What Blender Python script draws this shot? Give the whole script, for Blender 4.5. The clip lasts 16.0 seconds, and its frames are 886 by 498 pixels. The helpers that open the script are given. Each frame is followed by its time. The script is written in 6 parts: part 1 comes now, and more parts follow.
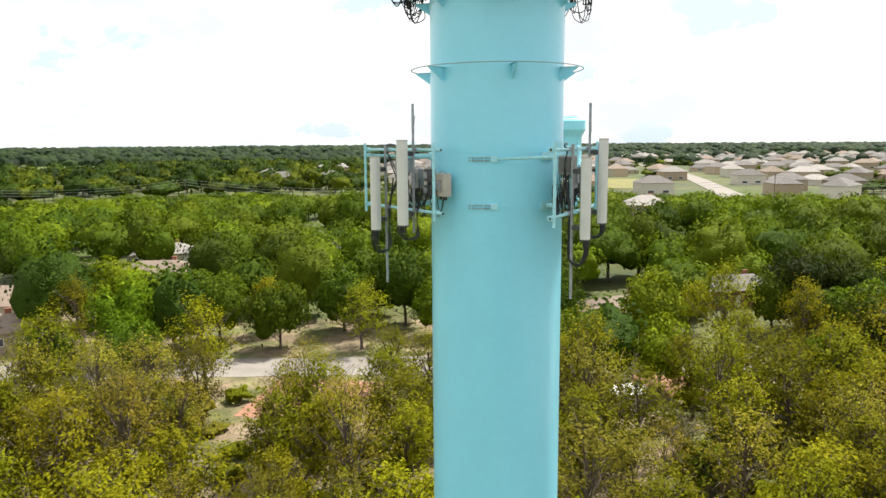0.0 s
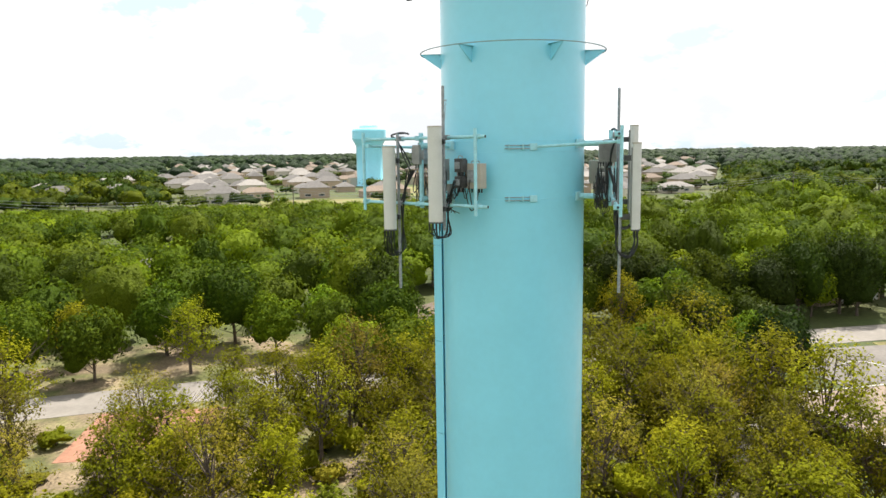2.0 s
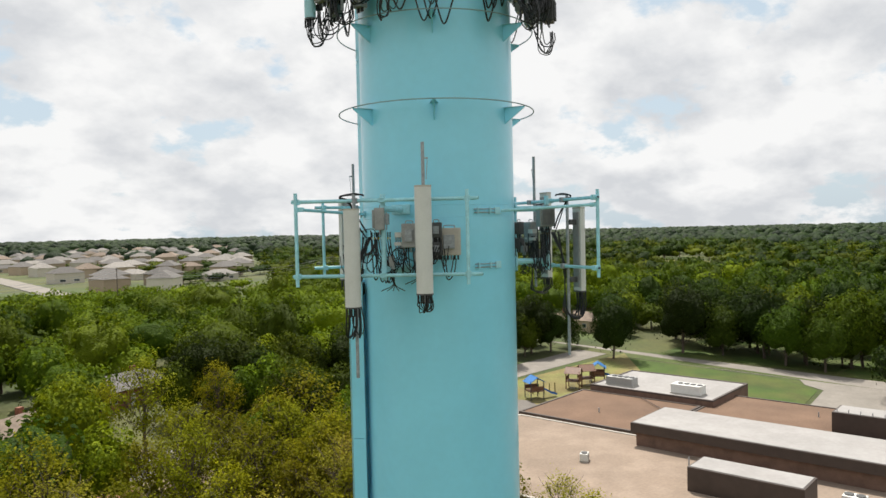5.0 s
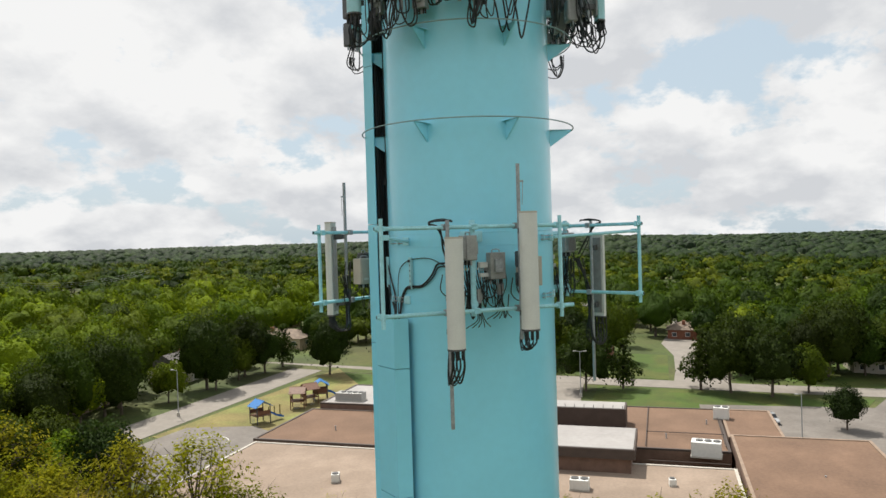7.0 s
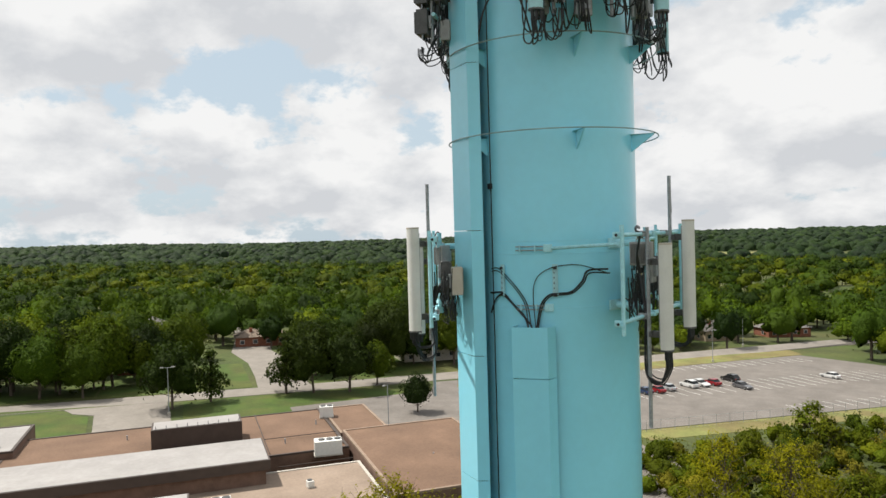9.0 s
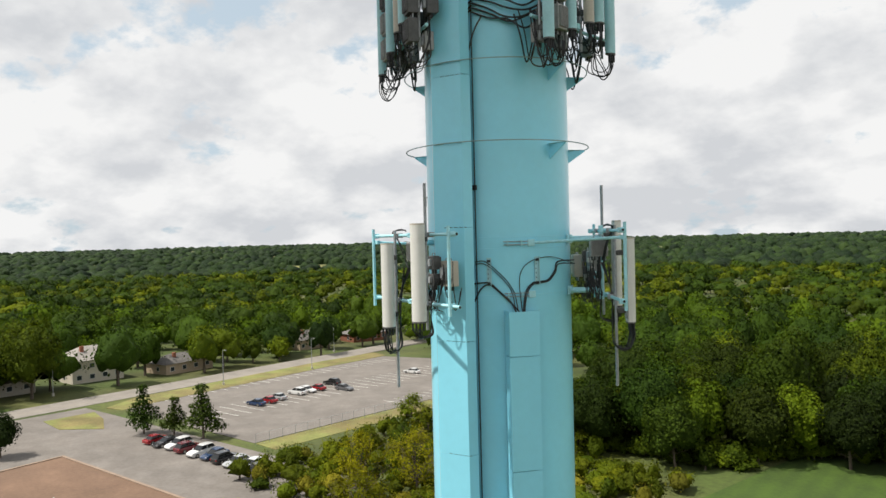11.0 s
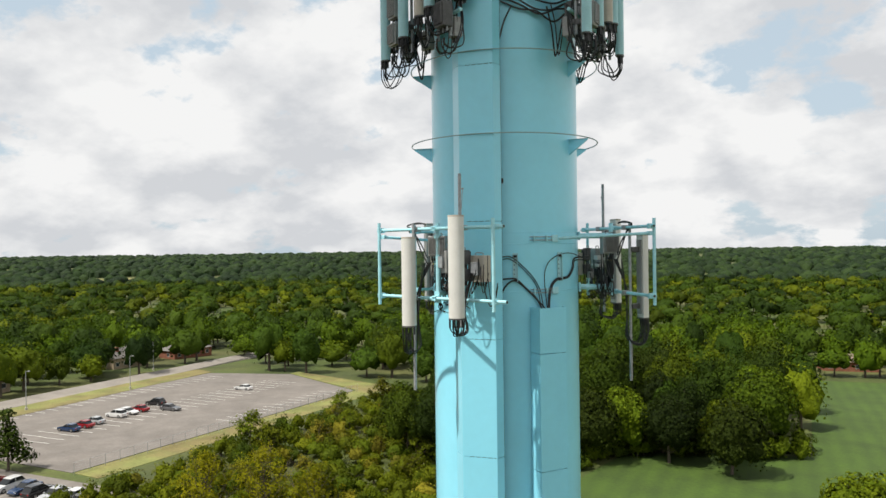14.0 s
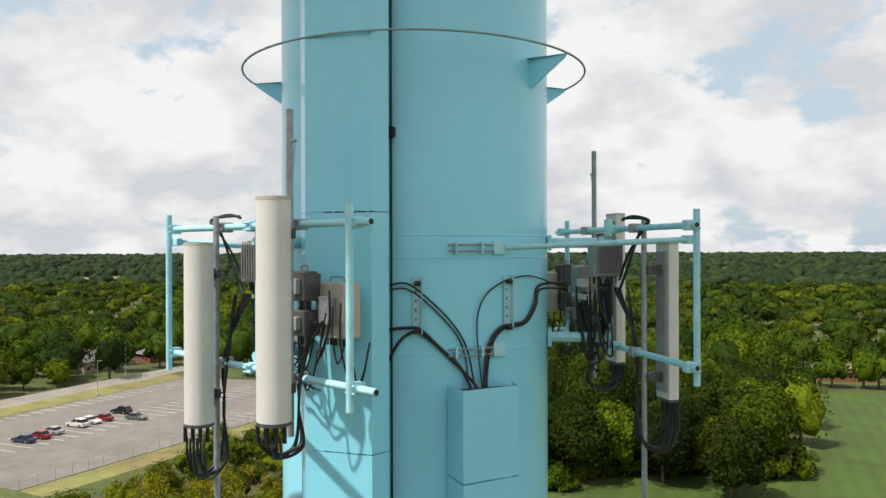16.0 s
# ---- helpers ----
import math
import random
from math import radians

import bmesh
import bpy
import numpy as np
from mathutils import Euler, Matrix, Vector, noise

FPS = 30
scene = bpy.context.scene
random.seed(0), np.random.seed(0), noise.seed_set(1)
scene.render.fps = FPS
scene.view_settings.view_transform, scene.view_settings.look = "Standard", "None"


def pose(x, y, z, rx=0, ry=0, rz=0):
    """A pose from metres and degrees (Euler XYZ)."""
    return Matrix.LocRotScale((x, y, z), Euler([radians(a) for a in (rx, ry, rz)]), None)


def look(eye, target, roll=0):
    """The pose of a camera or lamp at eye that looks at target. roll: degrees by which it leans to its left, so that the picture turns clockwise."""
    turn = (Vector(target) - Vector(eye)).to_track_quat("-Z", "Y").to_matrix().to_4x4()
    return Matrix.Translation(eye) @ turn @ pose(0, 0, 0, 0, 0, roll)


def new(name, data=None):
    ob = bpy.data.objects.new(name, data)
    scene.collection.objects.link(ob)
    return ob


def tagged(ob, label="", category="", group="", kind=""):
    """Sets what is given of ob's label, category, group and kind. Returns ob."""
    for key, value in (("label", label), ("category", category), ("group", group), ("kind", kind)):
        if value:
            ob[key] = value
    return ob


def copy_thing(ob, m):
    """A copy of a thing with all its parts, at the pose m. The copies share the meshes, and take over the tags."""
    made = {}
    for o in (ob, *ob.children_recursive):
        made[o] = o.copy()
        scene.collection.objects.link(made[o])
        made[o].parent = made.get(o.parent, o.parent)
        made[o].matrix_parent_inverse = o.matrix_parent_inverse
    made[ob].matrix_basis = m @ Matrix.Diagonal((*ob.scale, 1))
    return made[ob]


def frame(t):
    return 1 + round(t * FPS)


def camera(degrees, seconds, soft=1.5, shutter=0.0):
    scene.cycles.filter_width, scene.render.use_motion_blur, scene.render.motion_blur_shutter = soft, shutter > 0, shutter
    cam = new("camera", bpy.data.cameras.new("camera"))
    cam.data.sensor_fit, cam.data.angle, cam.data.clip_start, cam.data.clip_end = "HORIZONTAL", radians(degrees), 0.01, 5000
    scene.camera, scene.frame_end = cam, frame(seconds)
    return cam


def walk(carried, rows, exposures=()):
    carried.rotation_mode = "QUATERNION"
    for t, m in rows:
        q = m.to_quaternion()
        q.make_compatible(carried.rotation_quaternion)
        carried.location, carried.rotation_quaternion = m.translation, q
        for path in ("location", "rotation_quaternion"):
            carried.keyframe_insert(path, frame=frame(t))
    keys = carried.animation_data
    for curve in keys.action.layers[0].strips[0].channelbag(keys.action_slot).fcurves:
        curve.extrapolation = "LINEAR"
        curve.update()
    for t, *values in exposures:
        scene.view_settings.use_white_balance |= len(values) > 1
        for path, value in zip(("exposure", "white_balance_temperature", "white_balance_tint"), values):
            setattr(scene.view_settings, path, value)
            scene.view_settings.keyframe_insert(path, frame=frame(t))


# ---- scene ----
cam = camera(62.29, 16.0)
PATH = [
    (0.0, (-0.434, -19.344, 34.012), (-0.936, -9.461, 32.569), -0.42),
    (0.5, (-1.798, -19.219, 33.960), (-1.812, -9.319, 32.547), -0.55),
    (1.0, (-3.161, -18.818, 33.955), (-2.348, -8.950, 32.558), -0.63),
    (1.5, (-4.470, -18.127, 33.753), (-2.962, -8.336, 32.393), -0.74),
    (2.0, (-5.703, -17.121, 33.562), (-3.484, -7.462, 32.222), -0.87),
    (2.5, (-7.041, -16.270, 33.460), (-3.533, -7.004, 32.108), -1.05),
    (3.0, (-8.227, -15.383, 33.404), (-4.445, -6.151, 32.722), -1.17),
    (3.5, (-9.431, -14.386, 33.377), (-4.364, -5.769, 33.089), -1.23),
    (4.0, (-10.648, -13.313, 33.280), (-4.780, -5.220, 33.006), -1.29),
    (4.5, (-11.747, -12.226, 33.242), (-4.979, -4.869, 32.971), -1.30),
    (5.0, (-12.536, -11.071, 33.218), (-5.012, -4.490, 32.958), -1.30),
    (5.5, (-13.026, -9.827, 33.232), (-4.888, -4.020, 33.000), -1.31),
    (6.0, (-13.493, -8.359, 33.300), (-4.822, -3.381, 33.102), -1.36),
    (6.5, (-14.125, -6.463, 33.437), (-4.970, -2.444, 33.267), -1.48),
    (7.0, (-14.961, -3.826, 33.659), (-5.374, -0.987, 33.500), -1.70),
    (7.5, (-15.512, -0.599, 33.928), (-5.626, 0.894, 33.732), -1.99),
    (8.0, (-15.441, 2.363, 33.876), (-5.443, 2.437, 33.688), -1.96),
    (8.5, (-14.729, 5.059, 33.811), (-4.858, 3.468, 33.612), -1.75),
    (9.0, (-14.025, 7.433, 33.954), (-4.588, 4.132, 33.730), -1.63),
    (9.5, (-13.140, 9.925, 33.957), (-4.388, 5.093, 33.726), -1.56),
    (10.0, (-12.147, 12.079, 33.884), (-4.408, 5.751, 33.645), -1.61),
    (10.5, (-10.974, 13.818, 33.826), (-4.208, 6.459, 33.607), -1.57),
    (11.0, (-9.908, 14.941, 33.786), (-3.765, 7.052, 33.615), -1.41),
    (11.5, (-9.016, 15.662, 33.750), (-3.266, 7.482, 33.636), -1.20),
    (12.0, (-8.269, 16.184, 33.703), (-2.879, 7.762, 33.636), -1.03),
    (12.5, (-7.588, 16.688, 33.661), (-2.755, 7.933, 33.594), -0.97),
    (13.0, (-6.886, 17.223, 33.601), (-2.810, 8.092, 33.522), -1.00),
    (13.5, (-6.147, 17.405, 33.546), (-2.079, 8.270, 33.496), -0.86),
    (14.0, (-5.748, 16.624, 33.452), (-1.695, 7.483, 33.417), -0.72),
    (14.5, (-4.899, 14.315, 33.490), (-0.861, 5.167, 33.471), -0.56),
    (15.0, (-4.187, 11.476, 33.477), (-0.172, 2.318, 33.471), -0.45),
    (15.5, (-3.853, 9.193, 33.561), (0.140, 0.025, 33.580), -0.27),
    (16.0, (-4.137, 8.705, 33.597), (-0.186, -0.481, 33.585), -0.16),
]

walk(cam, [(t, look(eye, aim, roll)) for t, eye, aim, roll in PATH],
     exposures=[(0.0, 0.54), (2.0, 0.54), (2.5, 0.50), (3.5, 0.24), (4.5, 0.05), (7.0, -0.04), (16.0, -0.04)])

# ---- world and sun ----
SUN_AZ, SUN_EL = 48.0, 61.0
world = bpy.data.worlds.new("world")
scene.world = world
world.use_nodes = True
wn, wl = world.node_tree.nodes, world.node_tree.links
wn.clear()


def wnode(kind, **values):
    n = wn.new(kind)
    for k, v in values.items():
        n.inputs[k].default_value = v
    return n


sky = wn.new("ShaderNodeTexSky")
sky.sky_type = "NISHITA"
sky.sun_disc = False
sky.sun_elevation, sky.sun_rotation = radians(SUN_EL), radians(90 - SUN_AZ)
sky.air_density, sky.dust_density = 1.0, 2.0
coord = wn.new("ShaderNodeTexCoord")
split = wn.new("ShaderNodeSeparateXYZ")
wl.new(coord.outputs["Generated"], split.inputs[0])
lift = wnode("ShaderNodeMath")
lift.operation = "ADD"
lift.inputs[1].default_value = 0.55
wl.new(split.outputs["Z"], lift.inputs[0])
flat = wn.new("ShaderNodeVectorMath")
flat.operation = "DIVIDE"
three = wn.new("ShaderNodeCombineXYZ")
for k in range(3):
    wl.new(lift.outputs[0], three.inputs[k])
wl.new(coord.outputs["Generated"], flat.inputs[0])
wl.new(three.outputs[0], flat.inputs[1])
big = wnode("ShaderNodeTexNoise", Scale=4.2, Detail=8.0, Roughness=0.58, Distortion=0.0)
wl.new(flat.outputs[0], big.inputs["Vector"])
cover = wn.new("ShaderNodeValToRGB")
cover.color_ramp.elements[0].position, cover.color_ramp.elements[1].position = 0.38, 0.44
wl.new(big.outputs["Fac"], cover.inputs[0])
shade = wnode("ShaderNodeTexNoise", Scale=4.6, Detail=8.0, Roughness=0.54)
wl.new(flat.outputs[0], shade.inputs["Vector"])
tone = wn.new("ShaderNodeValToRGB")
tone.color_ramp.elements[0].position, tone.color_ramp.elements[1].position = 0.38, 0.58
tone.color_ramp.elements[0].color = (7.3, 7.5, 7.8, 1)
tone.color_ramp.elements[1].color = (10.3, 10.3, 10.25, 1)
wl.new(shade.outputs["Fac"], tone.inputs[0])
mixc = wn.new("ShaderNodeMix")
mixc.data_type = "RGBA"
wl.new(cover.outputs["Color"], mixc.inputs["Factor"])
tint = wn.new("ShaderNodeMix")
tint.data_type, tint.blend_type = "RGBA", "MIX"
tint.inputs["Factor"].default_value = 0.75
wl.new(sky.outputs["Color"], tint.inputs["A"])
tint.inputs["B"].default_value = (7.4, 8.8, 9.8, 1)
wl.new(tint.outputs["Result"], mixc.inputs["A"])
wl.new(tone.outputs["Color"], mixc.inputs["B"])
back = wnode("ShaderNodeBackground", Strength=0.091)
wl.new(mixc.outputs["Result"], back.inputs["Color"])
wout = wn.new("ShaderNodeOutputWorld")
wl.new(back.outputs[0], wout.inputs[0])

sun = new("sun", bpy.data.lights.new("sun", "SUN"))
sun.data.energy, sun.data.angle, sun.data.color = 5.8, radians(1.2), (1.0, 0.95, 0.86)
sun.matrix_world = look((0, 0, 90), (-math.cos(radians(SUN_AZ)) * math.cos(radians(SUN_EL)),
                                     -math.sin(radians(SUN_AZ)) * math.cos(radians(SUN_EL)), 90 - math.sin(radians(SUN_EL))))


# ---- materials ----
def material(name, color, rough=0.6, metal=0.0, spread=0.15, scale=3.0, fine=40.0, bump=0.1, bump_scale=60.0, second=None, per=0.0, coat=0.0, stain=0.0):
    """Principled surface with two scales of colour variation, relief, and an optional second colour in patches."""
    m = bpy.data.materials.new(name)
    m.use_nodes = True
    n, l = m.node_tree.nodes, m.node_tree.links
    b = n["Principled BSDF"]
    b.inputs["Roughness"].default_value, b.inputs["Metallic"].default_value = rough, metal
    b.inputs["Coat Weight"].default_value = coat
    tc = n.new("ShaderNodeTexCoord")

    def noise_at(s, detail=5.0):
        t = n.new("ShaderNodeTexNoise")
        t.inputs["Scale"].default_value, t.inputs["Detail"].default_value = s, detail
        l.new(tc.outputs["Object"], t.inputs["Vector"])
        return t

    def mixed(kind, fac, a, c):
        x = n.new("ShaderNodeMix")
        x.data_type, x.blend_type = "RGBA", kind
        if isinstance(fac, float):
            x.inputs["Factor"].default_value = fac
        else:
            l.new(fac, x.inputs["Factor"])
        for key, v in (("A", a), ("B", c)):
            if isinstance(v, tuple):
                x.inputs[key].default_value = (*v, 1)
            else:
                l.new(v, x.inputs[key])
        return x.outputs["Result"]

    def ramp(source, lo, hi, c0=(0, 0, 0), c1=(1, 1, 1)):
        r = n.new("ShaderNodeValToRGB")
        r.color_ramp.elements[0].position, r.color_ramp.elements[1].position = lo, hi
        r.color_ramp.elements[0].color, r.color_ramp.elements[1].color = (*c0, 1), (*c1, 1)
        l.new(source, r.inputs[0])
        return r.outputs["Color"]

    col = tuple(color)
    if second:
        col = mixed("MIX", ramp(noise_at(scale * 0.6).outputs["Fac"], 0.42, 0.6), tuple(color), tuple(second))
    lo, hi = 1 - spread, 1 + spread
    col = mixed("MULTIPLY", 1.0, col, ramp(noise_at(scale).outputs["Fac"], 0.3, 0.7, (lo, lo, lo), (hi, hi, hi)))
    lo, hi = 1 - spread * 0.7, 1 + spread * 0.7
    col = mixed("MULTIPLY", 1.0, col, ramp(noise_at(fine, 3.0).outputs["Fac"], 0.3, 0.7, (lo, lo, lo), (hi, hi, hi)))
    if stain:
        col = mixed("MULTIPLY", stain, col, ramp(noise_at(scale * 2.3, 8.0).outputs["Fac"], 0.45, 0.62, (0.35, 0.3, 0.25)))
    if per:
        oi = n.new("ShaderNodeObjectInfo")
        col = mixed("MULTIPLY", 1.0, col, ramp(oi.outputs["Random"], 0.0, 1.0, (1 - per, 1 - per, 1 - per), (1 + per, 1 + per, 1 + per)))
    l.new(col, b.inputs["Base Color"])
    if bump:
        bp = n.new("ShaderNodeBump")
        bp.inputs["Strength"].default_value, bp.inputs["Distance"].default_value = bump, 0.02
        l.new(noise_at(bump_scale, 4.0).outputs["Fac"], bp.inputs["Height"])
        l.new(bp.outputs[0], b.inputs["Normal"])
    return m


def mowing_stripes(m, scale):
    """Faint parallel bands that a mower leaves in grass."""
    n, l = m.node_tree.nodes, m.node_tree.links
    b = n["Principled BSDF"]
    source = b.inputs["Base Color"].links[0].from_socket
    tc, wave, mix, r = n.new("ShaderNodeTexCoord"), n.new("ShaderNodeTexWave"), n.new("ShaderNodeMix"), n.new("ShaderNodeValToRGB")
    wave.bands_direction = "X"
    wave.inputs["Scale"].default_value, wave.inputs["Distortion"].default_value = scale * 0.12, 1.2
    r.color_ramp.elements[0].color, r.color_ramp.elements[1].color = (0.88, 0.9, 0.88, 1), (1.06, 1.06, 1.02, 1)
    mix.data_type, mix.blend_type = "RGBA", "MULTIPLY"
    mix.inputs["Factor"].default_value = 1.0
    l.new(tc.outputs["Object"], wave.inputs["Vector"])
    l.new(wave.outputs["Fac"], r.inputs[0])
    l.new(source, mix.inputs["A"])
    l.new(r.outputs["Color"], mix.inputs["B"])
    l.new(mix.outputs["Result"], b.inputs["Base Color"])


def leaf_material(name, dark, light, through_light=0.3):
    """Leaves: colour differs from leaf to leaf and from tree to tree; some light passes through."""
    m = bpy.data.materials.new(name)
    m.use_nodes = True
    m.cycles.use_bump_map_correction = False
    n, l = m.node_tree.nodes, m.node_tree.links
    n.clear()
    out = n.new("ShaderNodeOutputMaterial")
    geo, oi = n.new("ShaderNodeNewGeometry"), n.new("ShaderNodeObjectInfo")
    r = n.new("ShaderNodeValToRGB")
    r.color_ramp.elements[0].color, r.color_ramp.elements[1].color = (*dark, 1), (*light, 1)
    l.new(geo.outputs["Random Per Island"], r.inputs[0])
    hue = n.new("ShaderNodeHueSaturation")
    a = n.new("ShaderNodeMapRange")
    a.inputs["To Min"].default_value, a.inputs["To Max"].default_value = 0.485, 0.52
    l.new(oi.outputs["Random"], a.inputs["Value"])
    l.new(a.outputs[0], hue.inputs["Hue"])
    c = n.new("ShaderNodeMath")
    c.operation = "MULTIPLY"
    c.inputs[1].default_value = 7.31
    l.new(oi.outputs["Random"], c.inputs[0])
    fr = n.new("ShaderNodeMath")
    fr.operation = "FRACT"
    l.new(c.outputs[0], fr.inputs[0])
    v = n.new("ShaderNodeMapRange")
    v.inputs["To Min"].default_value, v.inputs["To Max"].default_value = 0.65, 1.25
    l.new(fr.outputs[0], v.inputs["Value"])
    l.new(v.outputs[0], hue.inputs["Value"])
    l.new(r.outputs["Color"], hue.inputs["Color"])
    own = n.new("ShaderNodeAttribute")
    own.attribute_name = "tree_tone"
    rr = n.new("ShaderNodeValToRGB")
    rr.color_ramp.elements[0].position, rr.color_ramp.elements[1].position = 0.05, 0.95
    rr.color_ramp.elements[0].color, rr.color_ramp.elements[1].color = (0.55, 0.60, 0.62, 1), (1.38, 1.33, 0.95, 1)
    l.new(own.outputs["Fac"], rr.inputs[0])
    vary = n.new("ShaderNodeMix")
    vary.data_type, vary.blend_type = "RGBA", "MULTIPLY"
    vary.inputs["Factor"].default_value = 1.0
    l.new(hue.outputs["Color"], vary.inputs["A"])
    l.new(rr.outputs["Color"], vary.inputs["B"])
    p = n.new("ShaderNodeBsdfPrincipled")
    p.inputs["Roughness"].default_value = 0.6
    p.inputs["Specular IOR Level"].default_value = 0.1
    l.new(vary.outputs["Result"], p.inputs["Base Color"])
    # leaves face outwards with the clump that they grow on
    facing, turn = n.new("ShaderNodeAttribute"), n.new("ShaderNodeVectorTransform")
    facing.attribute_name = "crown_facing"
    turn.vector_type, turn.convert_from, turn.convert_to = "NORMAL", "OBJECT", "WORLD"
    l.new(facing.outputs["Vector"], turn.inputs[0])
    tuft, rise = n.new("ShaderNodeTexNoise"), n.new("ShaderNodeBump")
    tuft.inputs["Scale"].default_value, tuft.inputs["Detail"].default_value = 2.8, 5.0
    rise.inputs["Strength"].default_value, rise.inputs["Distance"].default_value = 0.9, 0.5
    l.new(geo.outputs["Position"], tuft.inputs["Vector"])
    l.new(tuft.outputs["Fac"], rise.inputs["Height"])
    l.new(turn.outputs[0], rise.inputs["Normal"])
    l.new(rise.outputs[0], p.inputs["Normal"])
    t = n.new("ShaderNodeBsdfTranslucent")
    l.new(vary.outputs["Result"], t.inputs["Color"])
    l.new(turn.outputs[0], t.inputs["Normal"])
    mx = n.new("ShaderNodeMixShader")
    mx.inputs[0].default_value = through_light
    l.new(p.outputs[0], mx.inputs[1])
    l.new(t.outputs[0], mx.inputs[2])
    l.new(mx.outputs[0], out.inputs[0])
    return m


TEAL = material("teal_paint", (0.285, 0.75, 0.93), 0.30, spread=0.022, scale=0.5, fine=6.0, bump=0.03, bump_scale=4.0, coat=0.3, stain=0.03)
TEAL_STEEL = material("teal_painted_steel", (0.38, 0.72, 0.80), 0.4, spread=0.12, scale=6.0, bump=0.1)
TEAL_PANEL = material("teal_painted_radome", (0.36, 0.64, 0.70), 0.45, spread=0.08, scale=3.0, bump=0.03)
RADOME = material("off_white_radome", (0.66, 0.655, 0.62), 0.5, spread=0.05, scale=3.0, bump=0.03)
BEIGE = material("beige_plastic", (0.50, 0.45, 0.38), 0.5, spread=0.07, scale=5.0, bump=0.04)
GREY_BOX = material("grey_cast_metal", (0.32, 0.32, 0.31), 0.45, metal=0.3, spread=0.12, scale=8.0)
DARK_BOX = material("dark_grey_metal", (0.09, 0.09, 0.09), 0.5, metal=0.3, spread=0.2, scale=8.0)
GALV = material("galvanised_steel", (0.33, 0.345, 0.36), 0.45, metal=0.25, spread=0.2, scale=12.0)
RUBBER = material("black_rubber", (0.012, 0.012, 0.013), 0.5, spread=0.2, scale=20.0, bump=0.05)
WIRE = material("grey_wire", (0.25, 0.36, 0.38), 0.45, metal=0.4, spread=0.15)
YELLOW_TAG = material("yellow_tape", (0.45, 0.36, 0.04), 0.5)
GRASS = material("grass", (0.048, 0.070, 0.010), 0.9, spread=0.30, scale=0.06, fine=1.2, bump=0.6, bump_scale=6.0, second=(0.075, 0.080, 0.018))
LAWN = material("mown_lawn", (0.045, 0.082, 0.004), 0.9, spread=0.22, scale=0.2, fine=3.0, bump=0.5, bump_scale=8.0, second=(0.068, 0.084, 0.010))
FIELD = material("field_grass", (0.038, 0.072, 0.004), 0.9, spread=0.2, scale=0.15, fine=2.0, bump=0.5, bump_scale=6.0)
mowing_stripes(FIELD, 0.9)
FAR_FIELD = material("young_crop_field", (0.10, 0.135, 0.03), 0.95, spread=0.2, scale=0.01, fine=0.3, bump=0.3, bump_scale=1.0, second=(0.15, 0.15, 0.06))
DRY = material("dry_grass", (0.17, 0.14, 0.05), 0.95, spread=0.25, scale=0.2, fine=2.5, bump=0.5, bump_scale=8.0, second=(0.17, 0.18, 0.05))
LITTER = material("woodland_floor", (0.22, 0.165, 0.10), 0.95, spread=0.4, scale=0.3, fine=3.0, bump=0.8, bump_scale=5.0, second=(0.11, 0.115, 0.035))
ASPHALT = material("worn_asphalt", (0.175, 0.157, 0.14), 0.9, spread=0.14, scale=0.15, fine=2.0, bump=0.2, bump_scale=30.0, stain=0.18)
CONCRETE = material("pale_concrete_road", (0.235, 0.212, 0.185), 0.9, spread=0.10, scale=0.2, fine=2.0, bump=0.2, bump_scale=30.0, stain=0.12)
WHITE_LINE = material("white_road_paint", (0.62, 0.61, 0.58), 0.7, spread=0.2, scale=2.0)
ROOF_BROWN = material("brown_gravel_roof", (0.165, 0.10, 0.064), 0.95, spread=0.16, scale=0.12, fine=3.0, bump=0.4, bump_scale=20.0, stain=0.15)
ROOF_TAN = material("tan_gravel_roof", (0.28, 0.215, 0.165), 0.95, spread=0.12, scale=0.12, fine=3.0, bump=0.4, bump_scale=20.0, stain=0.22)
ROOF_GREY = material("pale_grey_roof", (0.31, 0.295, 0.285), 0.8, spread=0.08, scale=0.2, fine=2.0, bump=0.1, stain=0.1)
ROOF_EDGE = material("tan_roof_edging", (0.25, 0.18, 0.13), 0.8, spread=0.15, scale=1.0)
DARK_FASCIA = material("dark_brown_fascia", (0.055, 0.038, 0.03), 0.6, spread=0.15, scale=1.0)
BRICK_WALL = material("brown_brick_wall", (0.15, 0.09, 0.065), 0.85, spread=0.2, scale=1.0, fine=12.0, bump=0.3)
CURB = material("kerb_concrete", (0.46, 0.43, 0.38), 0.9, spread=0.1)
BARK = material("bark", (0.11, 0.085, 0.065), 0.9, spread=0.3, scale=4.0, bump=0.6, bump_scale=18.0)
LEAF_YELLOW = leaf_material("spring_leaves", (0.21, 0.215, 0.007), (0.37, 0.36, 0.012), 0.5)
LEAF_OLIVE = leaf_material("olive_leaves", (0.17, 0.15, 0.016), (0.28, 0.24, 0.030), 0.4)
LEAF_GREEN = leaf_material("green_leaves", (0.058, 0.092, 0.004), (0.112, 0.152, 0.007), 0.25)
# far leaves: blue of haze and missing self-shadow put into the colour
LEAF_FAR_HAZED = leaf_material("hazed_far_leaves", (0.013, 0.029, 0.010), (0.028, 0.050, 0.015), 0.0)
LEAF_FRESH = leaf_material("fresh_leaves", (0.066, 0.110, 0.004), (0.155, 0.205, 0.008), 0.3)
LEAF_SCRUB = leaf_material("scrub_leaves", (0.095, 0.120, 0.005), (0.175, 0.190, 0.009), 0.3)
LEAF_DARK = leaf_material("dark_leaves", (0.020, 0.037, 0.003), (0.042, 0.066, 0.005), 0.15)


